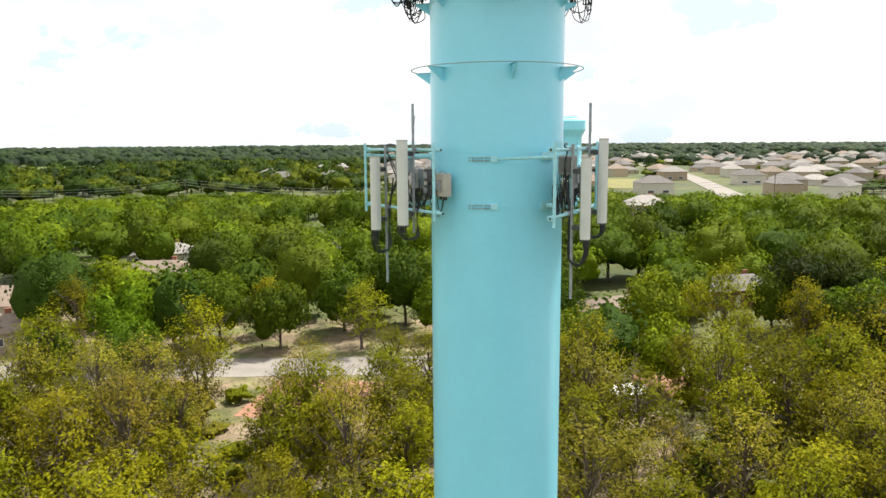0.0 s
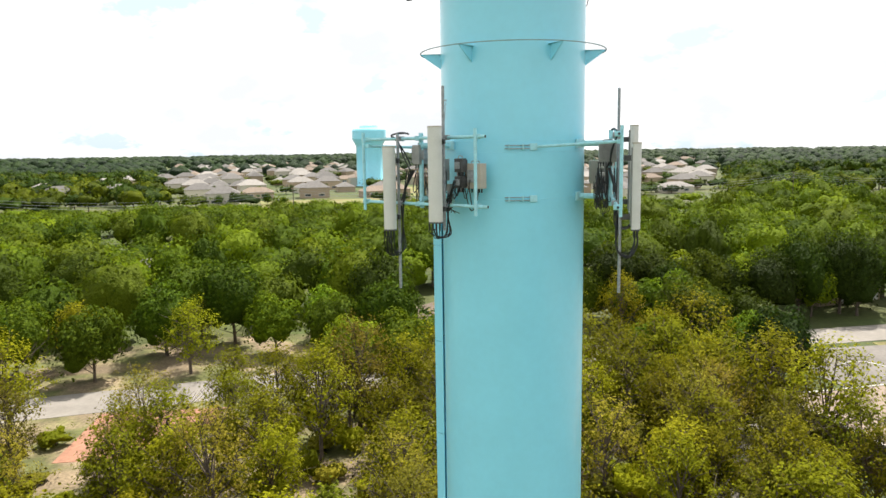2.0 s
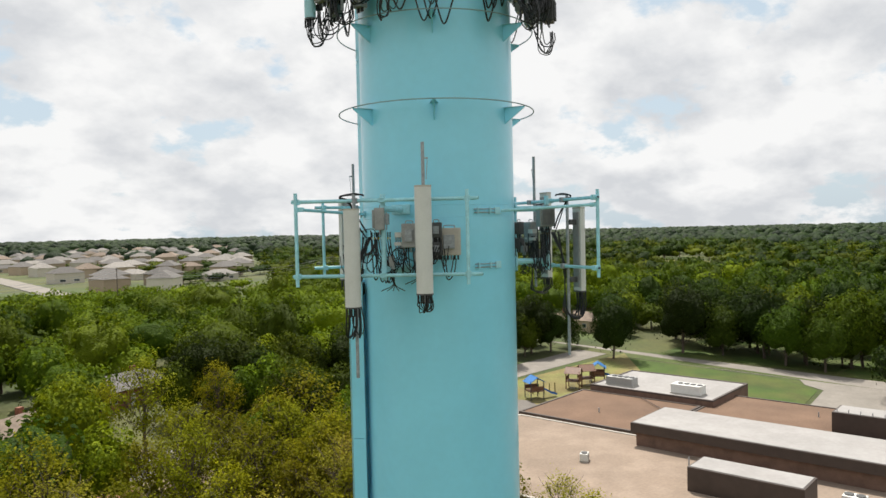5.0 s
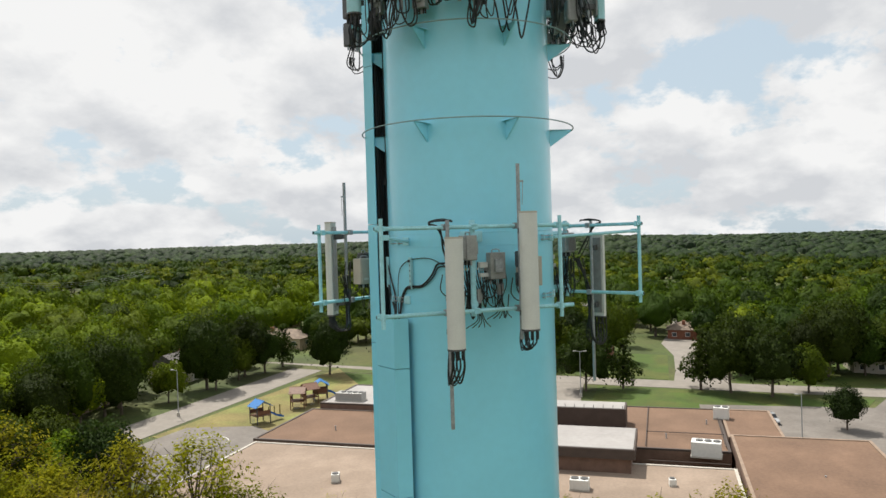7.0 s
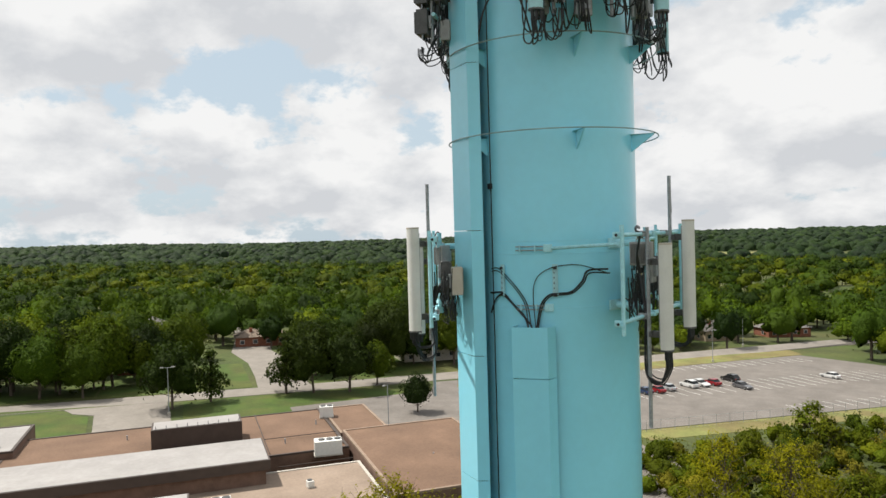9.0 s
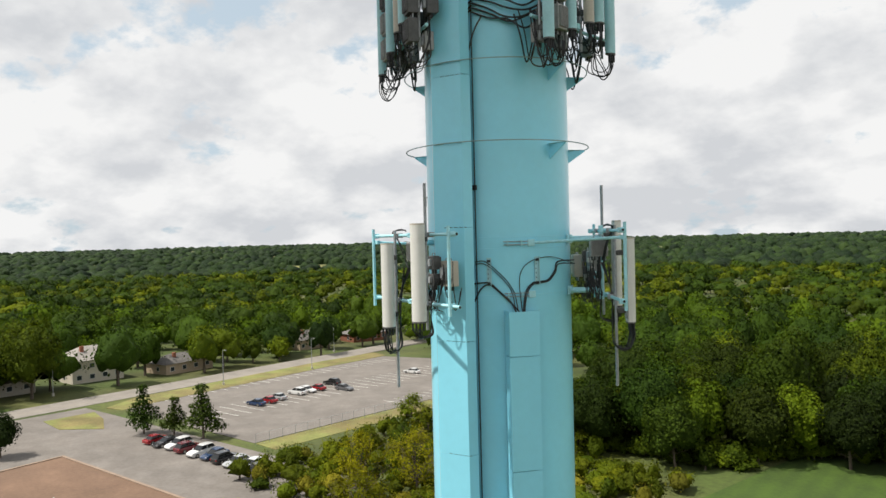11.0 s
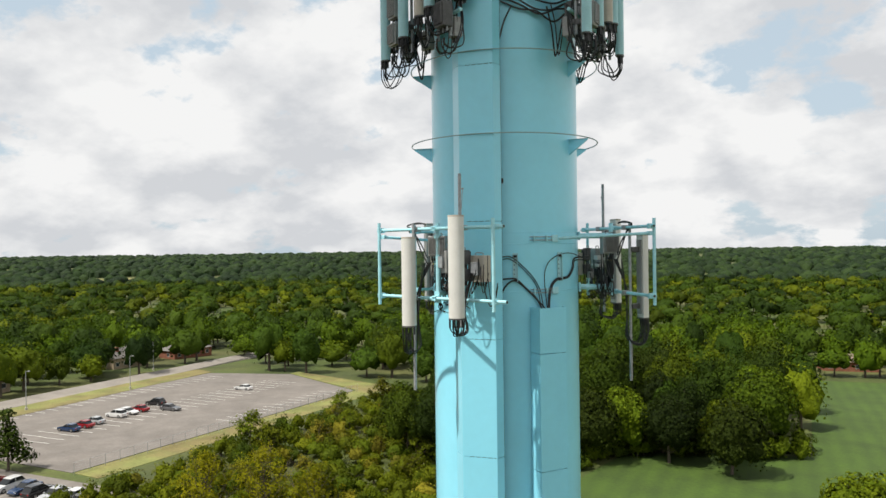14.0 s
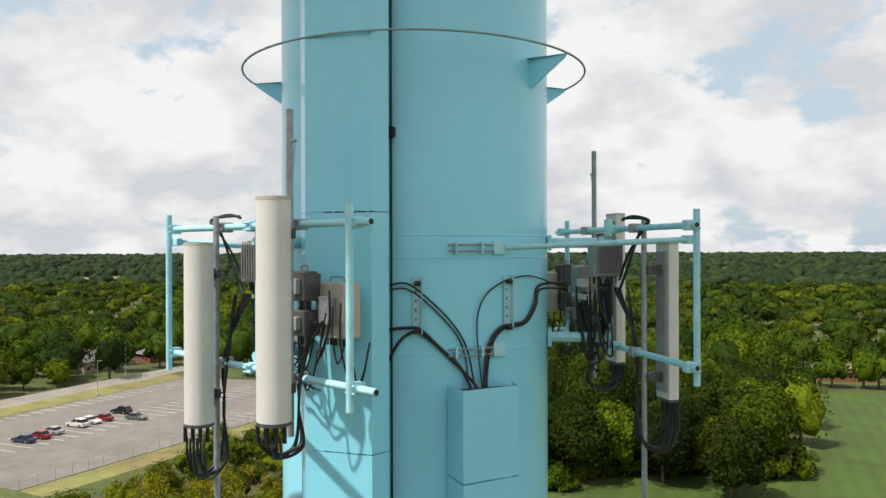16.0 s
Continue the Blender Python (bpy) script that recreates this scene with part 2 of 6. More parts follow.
# ---- building helpers ----
def part(name, bm, mat, parent=None, label=""):
    """Links a bmesh as one mesh object, under a thing or a part."""
    me = bpy.data.meshes.new(name)
    bm.normal_update()
    bm.to_mesh(me)
    bm.free()
    me.materials.append(mat)
    ob = new(name, me)
    if parent:
        ob.parent = parent
    if label:
        ob["label"] = label
    return ob


def smooth(ob, angle=40):
    ob.data.shade_smooth()
    ob.data.set_sharp_from_angle(angle=radians(angle))
    return ob


def empty(name, m, label, category, group="", kind=""):
    e = new(name)
    e.matrix_world = m
    e.empty_display_size = 0.2
    return tagged(e, label, category, group, kind)


def box(bm, size, at=(0, 0, 0), turn=(0, 0, 0), bevel=0.0):
    r = bmesh.ops.create_cube(bm, size=1.0, matrix=pose(*at, *turn) @ Matrix.Diagonal((*size, 1)))
    if bevel:
        edges = {e for v in r["verts"] for e in v.link_edges}
        bmesh.ops.bevel(bm, geom=list(edges), offset=bevel, segments=2, affect="EDGES", profile=0.5)
    return bm


def one_box(size, at=(0, 0, 0), turn=(0, 0, 0), bevel=0.0):
    return box(bmesh.new(), size, at, turn, bevel)


def tube(bm, pts, r, seg=8, r1=None, cap=True):
    """A round tube along points, with radius going from r to r1."""
    pts = [Vector(p) for p in pts]
    r1 = r if r1 is None else r1
    rings, up = [], None
    for i, p in enumerate(pts):
        d = (pts[min(i + 1, len(pts) - 1)] - pts[max(i - 1, 0)]).normalized()
        if up is None:
            up = d.orthogonal().normalized()
        up = (up - d * up.dot(d))
        up = up.normalized() if up.length > 1e-6 else d.orthogonal().normalized()
        side = d.cross(up)
        rr = r + (r1 - r) * i / max(1, len(pts) - 1)
        rings.append([bm.verts.new(p + (up * math.cos(a) + side * math.sin(a)) * rr) for a in (2 * math.pi * k / seg for k in range(seg))])
    for a, b in zip(rings, rings[1:]):
        for k in range(seg):
            bm.faces.new((a[k], a[(k + 1) % seg], b[(k + 1) % seg], b[k]))
    if cap:
        bm.faces.new(rings[0][::-1])
        bm.faces.new(rings[-1])
    return bm


def curve(pts, n=8):
    """A smooth line through points."""
    pts = [Vector(p) for p in pts]
    p = [pts[0] * 2 - pts[1], *pts, pts[-1] * 2 - pts[-2]]
    out = []
    for i in range(1, len(p) - 2):
        a, b, c, d = p[i - 1:i + 3]
        for k in range(n):
            u = k / n
            out.append(0.5 * (2 * b + (c - a) * u + (2 * a - 5 * b + 4 * c - d) * u * u + (3 * b - a - 3 * c + d) * u ** 3))
    return out + [pts[-1]]


def prism(bm, outline, z0, z1, close=True):
    """A solid between two heights over a plan outline."""
    lo = [bm.verts.new((x, y, z0)) for x, y in outline]
    hi = [bm.verts.new((x, y, z1)) for x, y in outline]
    n = len(outline)
    for k in range(n if close else n - 1):
        bm.faces.new((lo[k], lo[(k + 1) % n], hi[(k + 1) % n], hi[k]))
    if close:
        bm.faces.new(lo[::-1])
        bm.faces.new(hi)
    bmesh.ops.recalc_face_normals(bm, faces=bm.faces)
    return bm


def lathe(bm, profile, seg=48):
    """A body of revolution about z from (radius, height) pairs."""
    rings = [[bm.verts.new((r * math.cos(2 * math.pi * k / seg), r * math.sin(2 * math.pi * k / seg), z)) for k in range(seg)] for r, z in profile]
    for a, b in zip(rings, rings[1:]):
        for k in range(seg):
            bm.faces.new((a[k], a[(k + 1) % seg], b[(k + 1) % seg], b[k]))
    return bm


def ring(bm, radius, z, r, seg=96, thick=6):
    pts = [(radius * math.cos(2 * math.pi * k / seg), radius * math.sin(2 * math.pi * k / seg), z) for k in range(seg + 1)]
    return tube(bm, pts, r, thick, cap=False)


def ground_z(x, y):
    z = 2.0 + 0.03 * min(max(y, -260.0), 260.0)
    r = math.hypot(x, y)
    if r > 800 and y < 0:
        # the land rises gently to the south
        z += 0.001 * (r - 800) * min(1.0, max(0.0, (-y / r - 0.2) / 0.35))
    return z


def polar(az, r, z=0.0):
    return Vector((r * math.cos(radians(az)), r * math.sin(radians(az)), z))


# ---- ground ----
def build_ground():
    bm = bmesh.new()
    radii = [0, 8, 20, 40, 60, 80, 110, 140, 170, 200, 230, 260, 290, 330, 400, 520, 700, 1000, 1500, 2300, 3400, 4700]
    rings = []
    for r in radii:
        if r == 0:
            rings.append([bm.verts.new((0, 0, ground_z(0, 0)))] * 128)
            continue
        row = []
        for k in range(128):
            x, y = r * math.cos(2 * math.pi * k / 128), r * math.sin(2 * math.pi * k / 128)
            row.append(bm.verts.new((x, y, ground_z(x, y))))
        rings.append(row)
    for a, b in zip(rings, rings[1:]):
        for k in range(128):
            q = (k + 1) % 128
            if a[k] is a[q]:
                bm.faces.new((a[k], b[k], b[q]))
            else:
                bm.faces.new((a[k], b[k], b[q], a[q]))
    ob = part("ground", bm, GRASS)
    tagged(ob, "rough green and yellowish grass ground reaching to the horizon", "ground", kind="structure")


build_ground()


def sheet(name, outline, mat, lift, label, category, step=6.0):
    """A thin slab of paving or turf that follows the ground: a plan outline with a kerb-high edge."""
    bm = bmesh.new()
    lo = [bm.verts.new((x, y, ground_z(x, y) - 0.1)) for x, y in outline]
    hi = [bm.verts.new((x, y, ground_z(x, y) + lift)) for x, y in outline]
    n = len(outline)
    for k in range(n):
        bm.faces.new((lo[k], lo[(k + 1) % n], hi[(k + 1) % n], hi[k]))
    bm.faces.new(hi)
    bmesh.ops.recalc_face_normals(bm, faces=bm.faces)
    return tagged(part(name, bm, mat), label, category, kind="structure")


def strip(name, line, width, mat, lift, label, category):
    """A road: a band of a given width along a line."""
    pts = [Vector((x, y, 0)) for x, y in line]
    left, right = [], []
    for i, p in enumerate(pts):
        d = (pts[min(i + 1, len(pts) - 1)] - pts[max(i - 1, 0)]).normalized()
        s = Vector((-d.y, d.x, 0)) * width / 2
        left.append((p + s)[:2])
        right.append((p - s)[:2])
    return sheet(name, left + right[::-1], mat, lift, label, category)


sheet("woodland_floor", [(-70, 12), (-40, 5), (-6, 4), (14, 2), (40, 10), (44, 56), (30, 96), (-20, 100), (-70, 90)], LITTER, 0.03,
      "brown leaf litter and undergrowth under bare spring trees", "woodland floor")
strip("road", [(164, -330), (157, -175), (154, -140), (150.5, -100), (147, -60), (144, -20), (142.5, 8), (141, 36), (140, 64), (139, 90), (138, 330)], 7.5, CONCRETE, 0.06, "pale worn concrete street between the school and the houses", "road")
strip("road", [(137, 74.5), (110, 75.5), (82, 76.5), (40, 77.5), (0, 76.5), (-30, 74.5), (-60, 72), (-120, 68), (-300, 62)], 7.5, CONCRETE, 0.062, "pale street running past the playground under trees", "road")
strip("road", [(146.5, -11.5), (160, -12), (180, -12), (200, -9), (230, -12), (330, -16)], 11.0, CONCRETE, 0.064, "pale side street between lawns", "road")
sheet("parking_lot", [(90, -61), (132.5, -62), (134.5, -70), (141, -124), (143, -150), (120, -158), (89, -141)], ASPHALT, 0.07, "large worn grey asphalt parking lot, mostly empty", "parking lot")
sheet("parking_lot", [(60, -30), (89.5, -30), (89.5, -21), (104, -21), (104, -10), (126, -10), (132, -40), (140.5, -44), (141, -58), (60, -58)], ASPHALT, 0.066, "asphalt car park beside the school", "parking lot")
sheet("driveway", [(102, 13), (122, 11), (138.4, 12), (137.6, 30), (133.5, 28), (131, 24.2), (119, 23.2), (102, 23.2)], CONCRETE, 0.068, "pale concrete school driveway", "driveway")
sheet("lawn", [(109, 31), (112, 24), (118, 24), (130, 25), (132.5, 28.5), (135.5, 34), (135, 66), (109, 66)], LAWN, 0.05, "bright mown lawn by the school driveway", "lawn")
sheet("lawn", [(104, -9), (120, -9), (124, -14), (130, -38), (139.5, -42), (138.4, 9), (120, 9), (104, 10)], LAWN, 0.052, "green mown lawn in front of the school", "lawn")
sheet("verge", [(132.8, -61.5), (137.5, -60.5), (143, -70), (149.5, -124), (152.5, -155), (143.5, -152), (141.2, -124), (134.7, -70)], DRY, 0.09, "strip of dry grass along the parking lot", "verge")
sheet("verge", [(84, -60.5), (89.6, -61), (88.6, -142), (121, -159), (121, -163), (82, -150)], DRY, 0.055, "dry rough grass beside the fence", "verge")
sheet("playground", [(76, 53), (108, 52), (124, 56), (140, 68), (80, 72)], DRY, 0.07, "yellowish worn grass playground behind the school", "playground")
sheet("play_court", [(62, 53), (86, 53), (90, 60), (86, 70), (62, 72)], ASPHALT, 0.09, "grey asphalt play court with faded white lines", "play court")
sheet("field", [(-90, -84), (22, -76), (16, -108), (-12, -116), (-16, -205), (-50, -210), (-95, -130)], FIELD, 0.05, "bright green mown field edged by trees", "field")
for k, (y0, y1) in enumerate([(-5, 25.5), (-48, -18.5), (26, 62)]):
    sheet("lawn", [(148, y0), (180, y0), (180, y1), (146, y1)], LAWN, 0.054 + 0.004 * k, "sunlit front lawn across the street", "lawn")


sheet("verge", [(120, -51), (126, -45.8), (135, -47), (135.5, -57), (128, -55)], DRY, 0.13, "kerbed island of dry grass in the car park", "verge")
EARTH = material("bare_reddish_earth", (0.30, 0.15, 0.095), 0.95, spread=0.2, scale=0.4, fine=3.0, bump=0.5, bump_scale=6.0)
sheet("bare_ground", [(-28, 58), (-16, 57), (-12, 69), (-26, 70.5)], EARTH, 0.06, "patch of bare reddish earth beside the street", "bare ground")
sheet("bare_ground", [(18, 66), (26, 64), (27, 72), (19, 73)], EARTH, 0.06, "patch of bare reddish earth beside the street", "bare ground")
strip("path", [(30, 36), (35, 42), (42, 48), (47, 56), (56, 66)], 4.0, CONCRETE, 0.066, "pale concrete path behind the school", "path")

# ---- water tower ----
R = 1.713
tower = empty("water_tower", pose(0, 0, ground_z(0, 0)), "pale teal painted steel water tower shaft with antennas on it", "water tower")
Z0 = ground_z(0, 0)


def tower_part(name, bm, mat=TEAL, label="", sharp=35):
    ob = part(name, bm, mat, tower, label)
    ob.matrix_parent_inverse = tower.matrix_world.inverted()
    return smooth(ob, sharp)


shaft = bmesh.new()
prof = [(R, Z0 - 0.2), (R, 12.0), (R, 22.0), (R, 29.6), (R, 34.88)]
lathe(shaft, prof + [(R, 42.0)], 96)
tower_part("shaft", shaft, TEAL, "pale teal painted cylindrical steel shaft")
tower_part("tank", lathe(bmesh.new(), [(R, 42.0), (2.2, 43.2), (4.6, 45.0), (7.8, 46.4), (10.4, 48.4), (11.0, 51.0), (10.2, 53.6), (7.0, 55.4), (0.01, 56.0)], 64), TEAL, "flared teal tank on top of the shaft")

# guard rings on triangular brackets
for zr in (35.82, 37.58):
    tower_part("guard_ring", ring(bmesh.new(), 2.19, zr, 0.013), WIRE, "thin steel guard ring round the shaft")
    for az in (103, 168, 220, 281, 334, 17):
        b = bmesh.new()
        t = polar(az + 90, 0.012)
        tri = [polar(az, R - 0.01, zr - 0.01), polar(az, 2.18, zr - 0.01), polar(az, 2.15, zr - 0.05), polar(az, R - 0.01, zr - 0.36)]
        f1 = [b.verts.new(p + t) for p in tri]
        f2 = [b.verts.new(p - t) for p in tri]
        b.faces.new(f1)
        b.faces.new(f2[::-1])
        for k in range(4):
            b.faces.new((f1[k], f2[k], f2[(k + 1) % 4], f1[(k + 1) % 4]))
        w = [polar(az, R - 0.01, zr - 0.005), polar(az, 2.2, zr - 0.005)]
        s = polar(az + 90, 0.09)
        f = [b.verts.new(p) for p in (w[0] + s, w[1] + s * 0.15, w[1] - s * 0.15, w[0] - s)]
        b.faces.new(f)
        bmesh.ops.recalc_face_normals(b, faces=b.faces)
        tower_part("bracket", b, TEAL)

# steel bands that hold the antenna mounts
for zb in (33.74, 33.49, 32.45):
    tower_part("band", ring(bmesh.new(), R + 0.002, zb, 0.006, 96, 5), TEAL)


def channel(points, z0, z1, t=0.012):
    """A folded sheet standing on end: a plan polyline given thickness."""
    bm = bmesh.new()
    n = len(points)
    lo = [bm.verts.new((x, y, z0)) for x, y in points]
    hi = [bm.verts.new((x, y, z1)) for x, y in points]
    for k in range(n - 1):
        bm.faces.new((lo[k], lo[k + 1], hi[k + 1], hi[k]))
    bmesh.ops.recalc_face_normals(bm, faces=bm.faces)
    bmesh.ops.solidify(bm, geom=list(bm.faces), thickness=t)
    return bm


SHROUD = [(0.52, 1.86), (0.25, 2.18), (-0.50, 2.10), (-0.58, 1.87)]
z = Z0
for top in [6.48 + 2.5 * k for k in range(12)] + [37.3, 40.0]:
    tower_part("cable_cover", channel(SHROUD, z, top - 0.012), TEAL, "tall folded teal steel cable cover standing off the shaft", 20)
    z = top
for k in range(9):
    x = -0.38 + 0.07 * k
    tower_part("riser_cable", tube(bmesh.new(), [(x, 1.88 + 0.05 * (k % 2), Z0), (x, 1.88 + 0.05 * (k % 2), 40.5)], 0.028, 6), RUBBER, "black riser cable behind the cover")
tower_part("riser_cable", tube(bmesh.new(), [(-0.50, 1.655, Z0), (-0.50, 1.655, 41.0)], 0.011, 6), RUBBER, "black riser cable on the shaft")

COVER = [(-1.04, 1.40), (-1.33, 1.66), (-1.76, 1.12), (-1.61, 0.87)]
z = Z0
for top in [3.65 + 2.5 * k for k in range(12)] + [32.13]:
    top = min(top, 32.13)
    if top > z + 0.1:
        tower_part("cable_box", channel(COVER, z, top - 0.014), TEAL, "narrower teal steel cable cover ending below the mounts", 20)
    z = top
# solid black block stands in for the shade inside the open cover top
tower_part("cover_inside", prism(bmesh.new(), [(-1.08, 1.36), (-1.31, 1.60), (-1.70, 1.10), (-1.60, 0.88)], 31.8, 32.06), RUBBER, "black plug painting the shade inside the cover where the cables enter")


# ---- antenna mounts on the shaft ----
# each sector: direction, and how far its frame is set sideways and inwards
SECTORS = ((216.9, 0.0, 0.0), (336.0, 0.0, 0.0), (70.0, 1.08, 0.16))
XF, YL, YR, Y1, Y2 = 2.40, -2.63, 0.75, -0.09, -1.46
rng = random.Random(4)


def antenna_mount(at, axis):
    """A two-rail pipe frame held off the shaft, with end posts, mast pipes, stand-offs and stabiliser arms."""
    e = empty("antenna_mount", at, "pale teal painted pipe frame clamped to the tower shaft", "antenna mount", "antenna mounts on the shaft")
    for zr, a, b in ((33.83, YL - 0.10, YR + 0.22), (32.35, YL - 0.10, YR + 0.28)):
        rail = smooth(part("rail", tube(bmesh.new(), [(XF, a, zr), (XF, b, zr)], 0.037, 12), TEAL_STEEL, e))
        for y in (a, b):
            smooth(part("pipe_end", tube(bmesh.new(), [(XF, y - 0.004, zr), (XF, y + 0.004, zr)], 0.027, 10), RUBBER, rail, "black end cap disc on the rail pipe"))
        for y in (YL, YR, Y1, Y2, -0.92):
            c = one_box((0.13, 0.10, 0.11), (XF - 0.02, y, zr), bevel=0.012)
            tube(c, [(XF + 0.06, y - 0.065, zr + 0.035), (XF + 0.06, y + 0.065, zr + 0.035)], 0.009, 6)
            tube(c, [(XF + 0.06, y - 0.065, zr - 0.035), (XF + 0.06, y + 0.065, zr - 0.035)], 0.009, 6)
            part("clamp", c, TEAL_STEEL if y in (YL, YR, -0.92) else GALV, e)
    turned = (22.0 if axis[1] else 0.0)

    def rim(a, off, z):
        return polar(a + turned, R + off, z) + Vector((axis[0], axis[1], 0))

    for y in (YL, YR):
        smooth(part("end_post", tube(bmesh.new(), [(XF + 0.06, y, 32.15), (XF + 0.06, y, 34.0)], 0.036, 12), TEAL_STEEL, e))
    smooth(part("centre_post", tube(bmesh.new(), [(XF - 0.10, -0.92, 32.25), (XF - 0.10, -0.92, 33.95)], 0.052, 12), TEAL_STEEL, e))
    for y, z0, z1 in ((Y1, 31.8, 34.93), (Y2, 30.35, 33.95)):
        p = smooth(part("mast_pipe", tube(bmesh.new(), [(XF + 0.10, y, z0), (XF + 0.10, y, z1)], 0.034, 12), GALV, e, "bare galvanised mast pipe"))
    c = tube(bmesh.new(), [(XF + 0.10, Y1 + 0.03, 34.62), (XF + 0.10, Y1 + 0.10, 34.62)], 0.016, 6)
    tube(c, curve([(XF + 0.10, Y1 + 0.09, 34.62), (XF + 0.11, Y1 + 0.08, 34.45), (XF + 0.12, Y1 + 0.06, 34.2)]), 0.006, 5)
    part("ground_lug", c, GALV, e)
    for zr in (33.66, 32.46):
        smooth(part("stand_off", tube(bmesh.new(), [rim(-22, -0.02, zr), (XF - 0.05, -0.92, zr)], 0.065, 8), TEAL_STEEL, e))
        part("shaft_plate", one_box((0.05, 0.42, 0.20), rim(-22, 0.03, zr), (0, 0, -22 + turned), 0.008), TEAL_STEEL, e)
    # stabiliser arms from the shaft to the far end post, with clamp plates and turnbuckle bars
    for zr in (33.60, 32.46):
        s = rim(-66, 0.05, zr)
        if zr > 33:
            smooth(part("stabiliser_arm", tube(bmesh.new(), [s, (XF, YL + 0.05, 33.68)], 0.032, 10), TEAL_STEEL, e))
            part("arm_plate", one_box((0.07, 0.14, 0.09), (XF, YL + 0.08, 33.68), bevel=0.01), TEAL_STEEL, e)
        part("shaft_plate", one_box((0.035, 0.17, 0.15), rim(-69, 0.02, zr), (0, 0, -69 + turned), 0.006), TEAL_STEEL, e)
        for a in (-77, -87):
            part("lug", one_box((0.07, 0.025, 0.13), rim(a, 0.035, zr), (0, 0, a + turned), 0.004), TEAL_STEEL, e)
        for dz in (-0.035, 0.035):
            pts = [rim(a, 0.045, zr + dz) for a in range(-90, -70, 3)]
            smooth(part("turnbuckle_bar", tube(bmesh.new(), pts, 0.011, 6), GALV, e))
    return e


def panel_antenna(m, length, mat, label, width=0.325, depth=0.19, flat_front=False):
    """A long radome with a rounded front, flat metal back, end caps, pipe brackets and connectors. Local: x outward, z up from the bottom."""
    e = empty("panel_antenna", m, label, "antenna", "panel antennas")
    half = width / 2
    if flat_front:
        out = [(-depth / 2, -half), (depth / 2 - 0.03, -half), (depth / 2, -half + 0.03), (depth / 2, half - 0.03), (depth / 2 - 0.03, half), (-depth / 2, half)]
    else:
        out = [(-depth / 2, -half * 0.96)] + [(-depth / 2 + 0.05 + (depth - 0.05) * math.cos(a), half * math.sin(a)) for a in np.linspace(-1.45, 1.45, 19)] + [(-depth / 2, half * 0.96)]
    smooth(part("radome", prism(bmesh.new(), out, 0.02, length - 0.02), mat, e), 30)
    cap = [(x * 1.02, y * 1.02) for x, y in out]
    smooth(part("end_cap", prism(bmesh.new(), cap, length - 0.02, length + 0.012), BEIGE, e), 30)
    smooth(part("end_cap", prism(bmesh.new(), cap, -0.012, 0.02), DARK_BOX, e), 30)
    part("back_rail", one_box((0.03, width * 0.7, length - 0.2), (-depth / 2 - 0.016, 0, length / 2), bevel=0.006), GREY_BOX, e, "grey metal back")
    for zz in (0.28, length - 0.32):
        b = one_box((0.17, 0.07, 0.12), (-depth / 2 - 0.11, 0, zz), bevel=0.01)
        box(b, (0.06, 0.15, 0.10), (-depth / 2 - 0.2, 0, zz), bevel=0.01)
        part("pipe_bracket", b, DARK_BOX, e, "dark metal bracket")
    for k in range(6):
        y = (k - 2.5) * width * 0.15
        b = bmesh.new()
        tube(b, [(0.03 * (-1) ** k, y, -0.012), (0.03 * (-1) ** k, y, -0.17)], 0.021, 8)
        smooth(part("connector_boot", b, RUBBER, e))
    return e


def radio_unit(m, size, mat, label, fins=True):
    """A finned radio box with a bracket, cover and cable glands. Local: x is its depth, fins on the -x face."""
    e = empty("radio_unit", m, label, "radio unit", "radio units on the mounts")
    d, w, h = size
    part("body", one_box((d, w, h), bevel=0.015), mat, e)
    if fins:
        for k in range(11):
            y = (k - 5) * w / 12.5
            part("fin", one_box((0.05, 0.008, h * 0.82), (-d / 2 - 0.022, y, 0)), mat, e)
    else:
        part("cover", one_box((0.012, w * 0.86, h * 0.88), (-d / 2 - 0.006, 0, 0.01), bevel=0.004), mat, e)
        part("label_plate", one_box((0.004, w * 0.3, 0.05), (-d / 2 - 0.014, w * 0.15, -h * 0.3)), RADOME, e)
    part("handle", tube(bmesh.new(), curve([(0, -w * 0.25, h / 2), (0, -w * 0.2, h / 2 + 0.05), (0, w * 0.2, h / 2 + 0.05), (0, w * 0.25, h / 2)]), 0.01, 6), GALV, e)
    part("bracket", one_box((0.06, w * 0.5, h * 0.5), (d / 2 + 0.03, 0, 0), bevel=0.006), GALV, e)
    for k in range(6):
        y = (k - 2.5) * w * 0.15
        smooth(part("cable_gland", tube(bmesh.new(), [(0, y, -h / 2), (0, y, -h / 2 - 0.09)], 0.018, 8), RUBBER if k % 3 else GALV, e))
    return e


def cable_bundle(m, paths, label, radius=0.012, seg=6):
    e = empty("cable_bundle", m, label, "cables", "cable bundles")
    for p in paths:
        r = radius * rng.uniform(0.8, 1.2)
        smooth(part("cable", tube(bmesh.new(), curve(p, 7), r, seg), RUBBER, e))
    return e


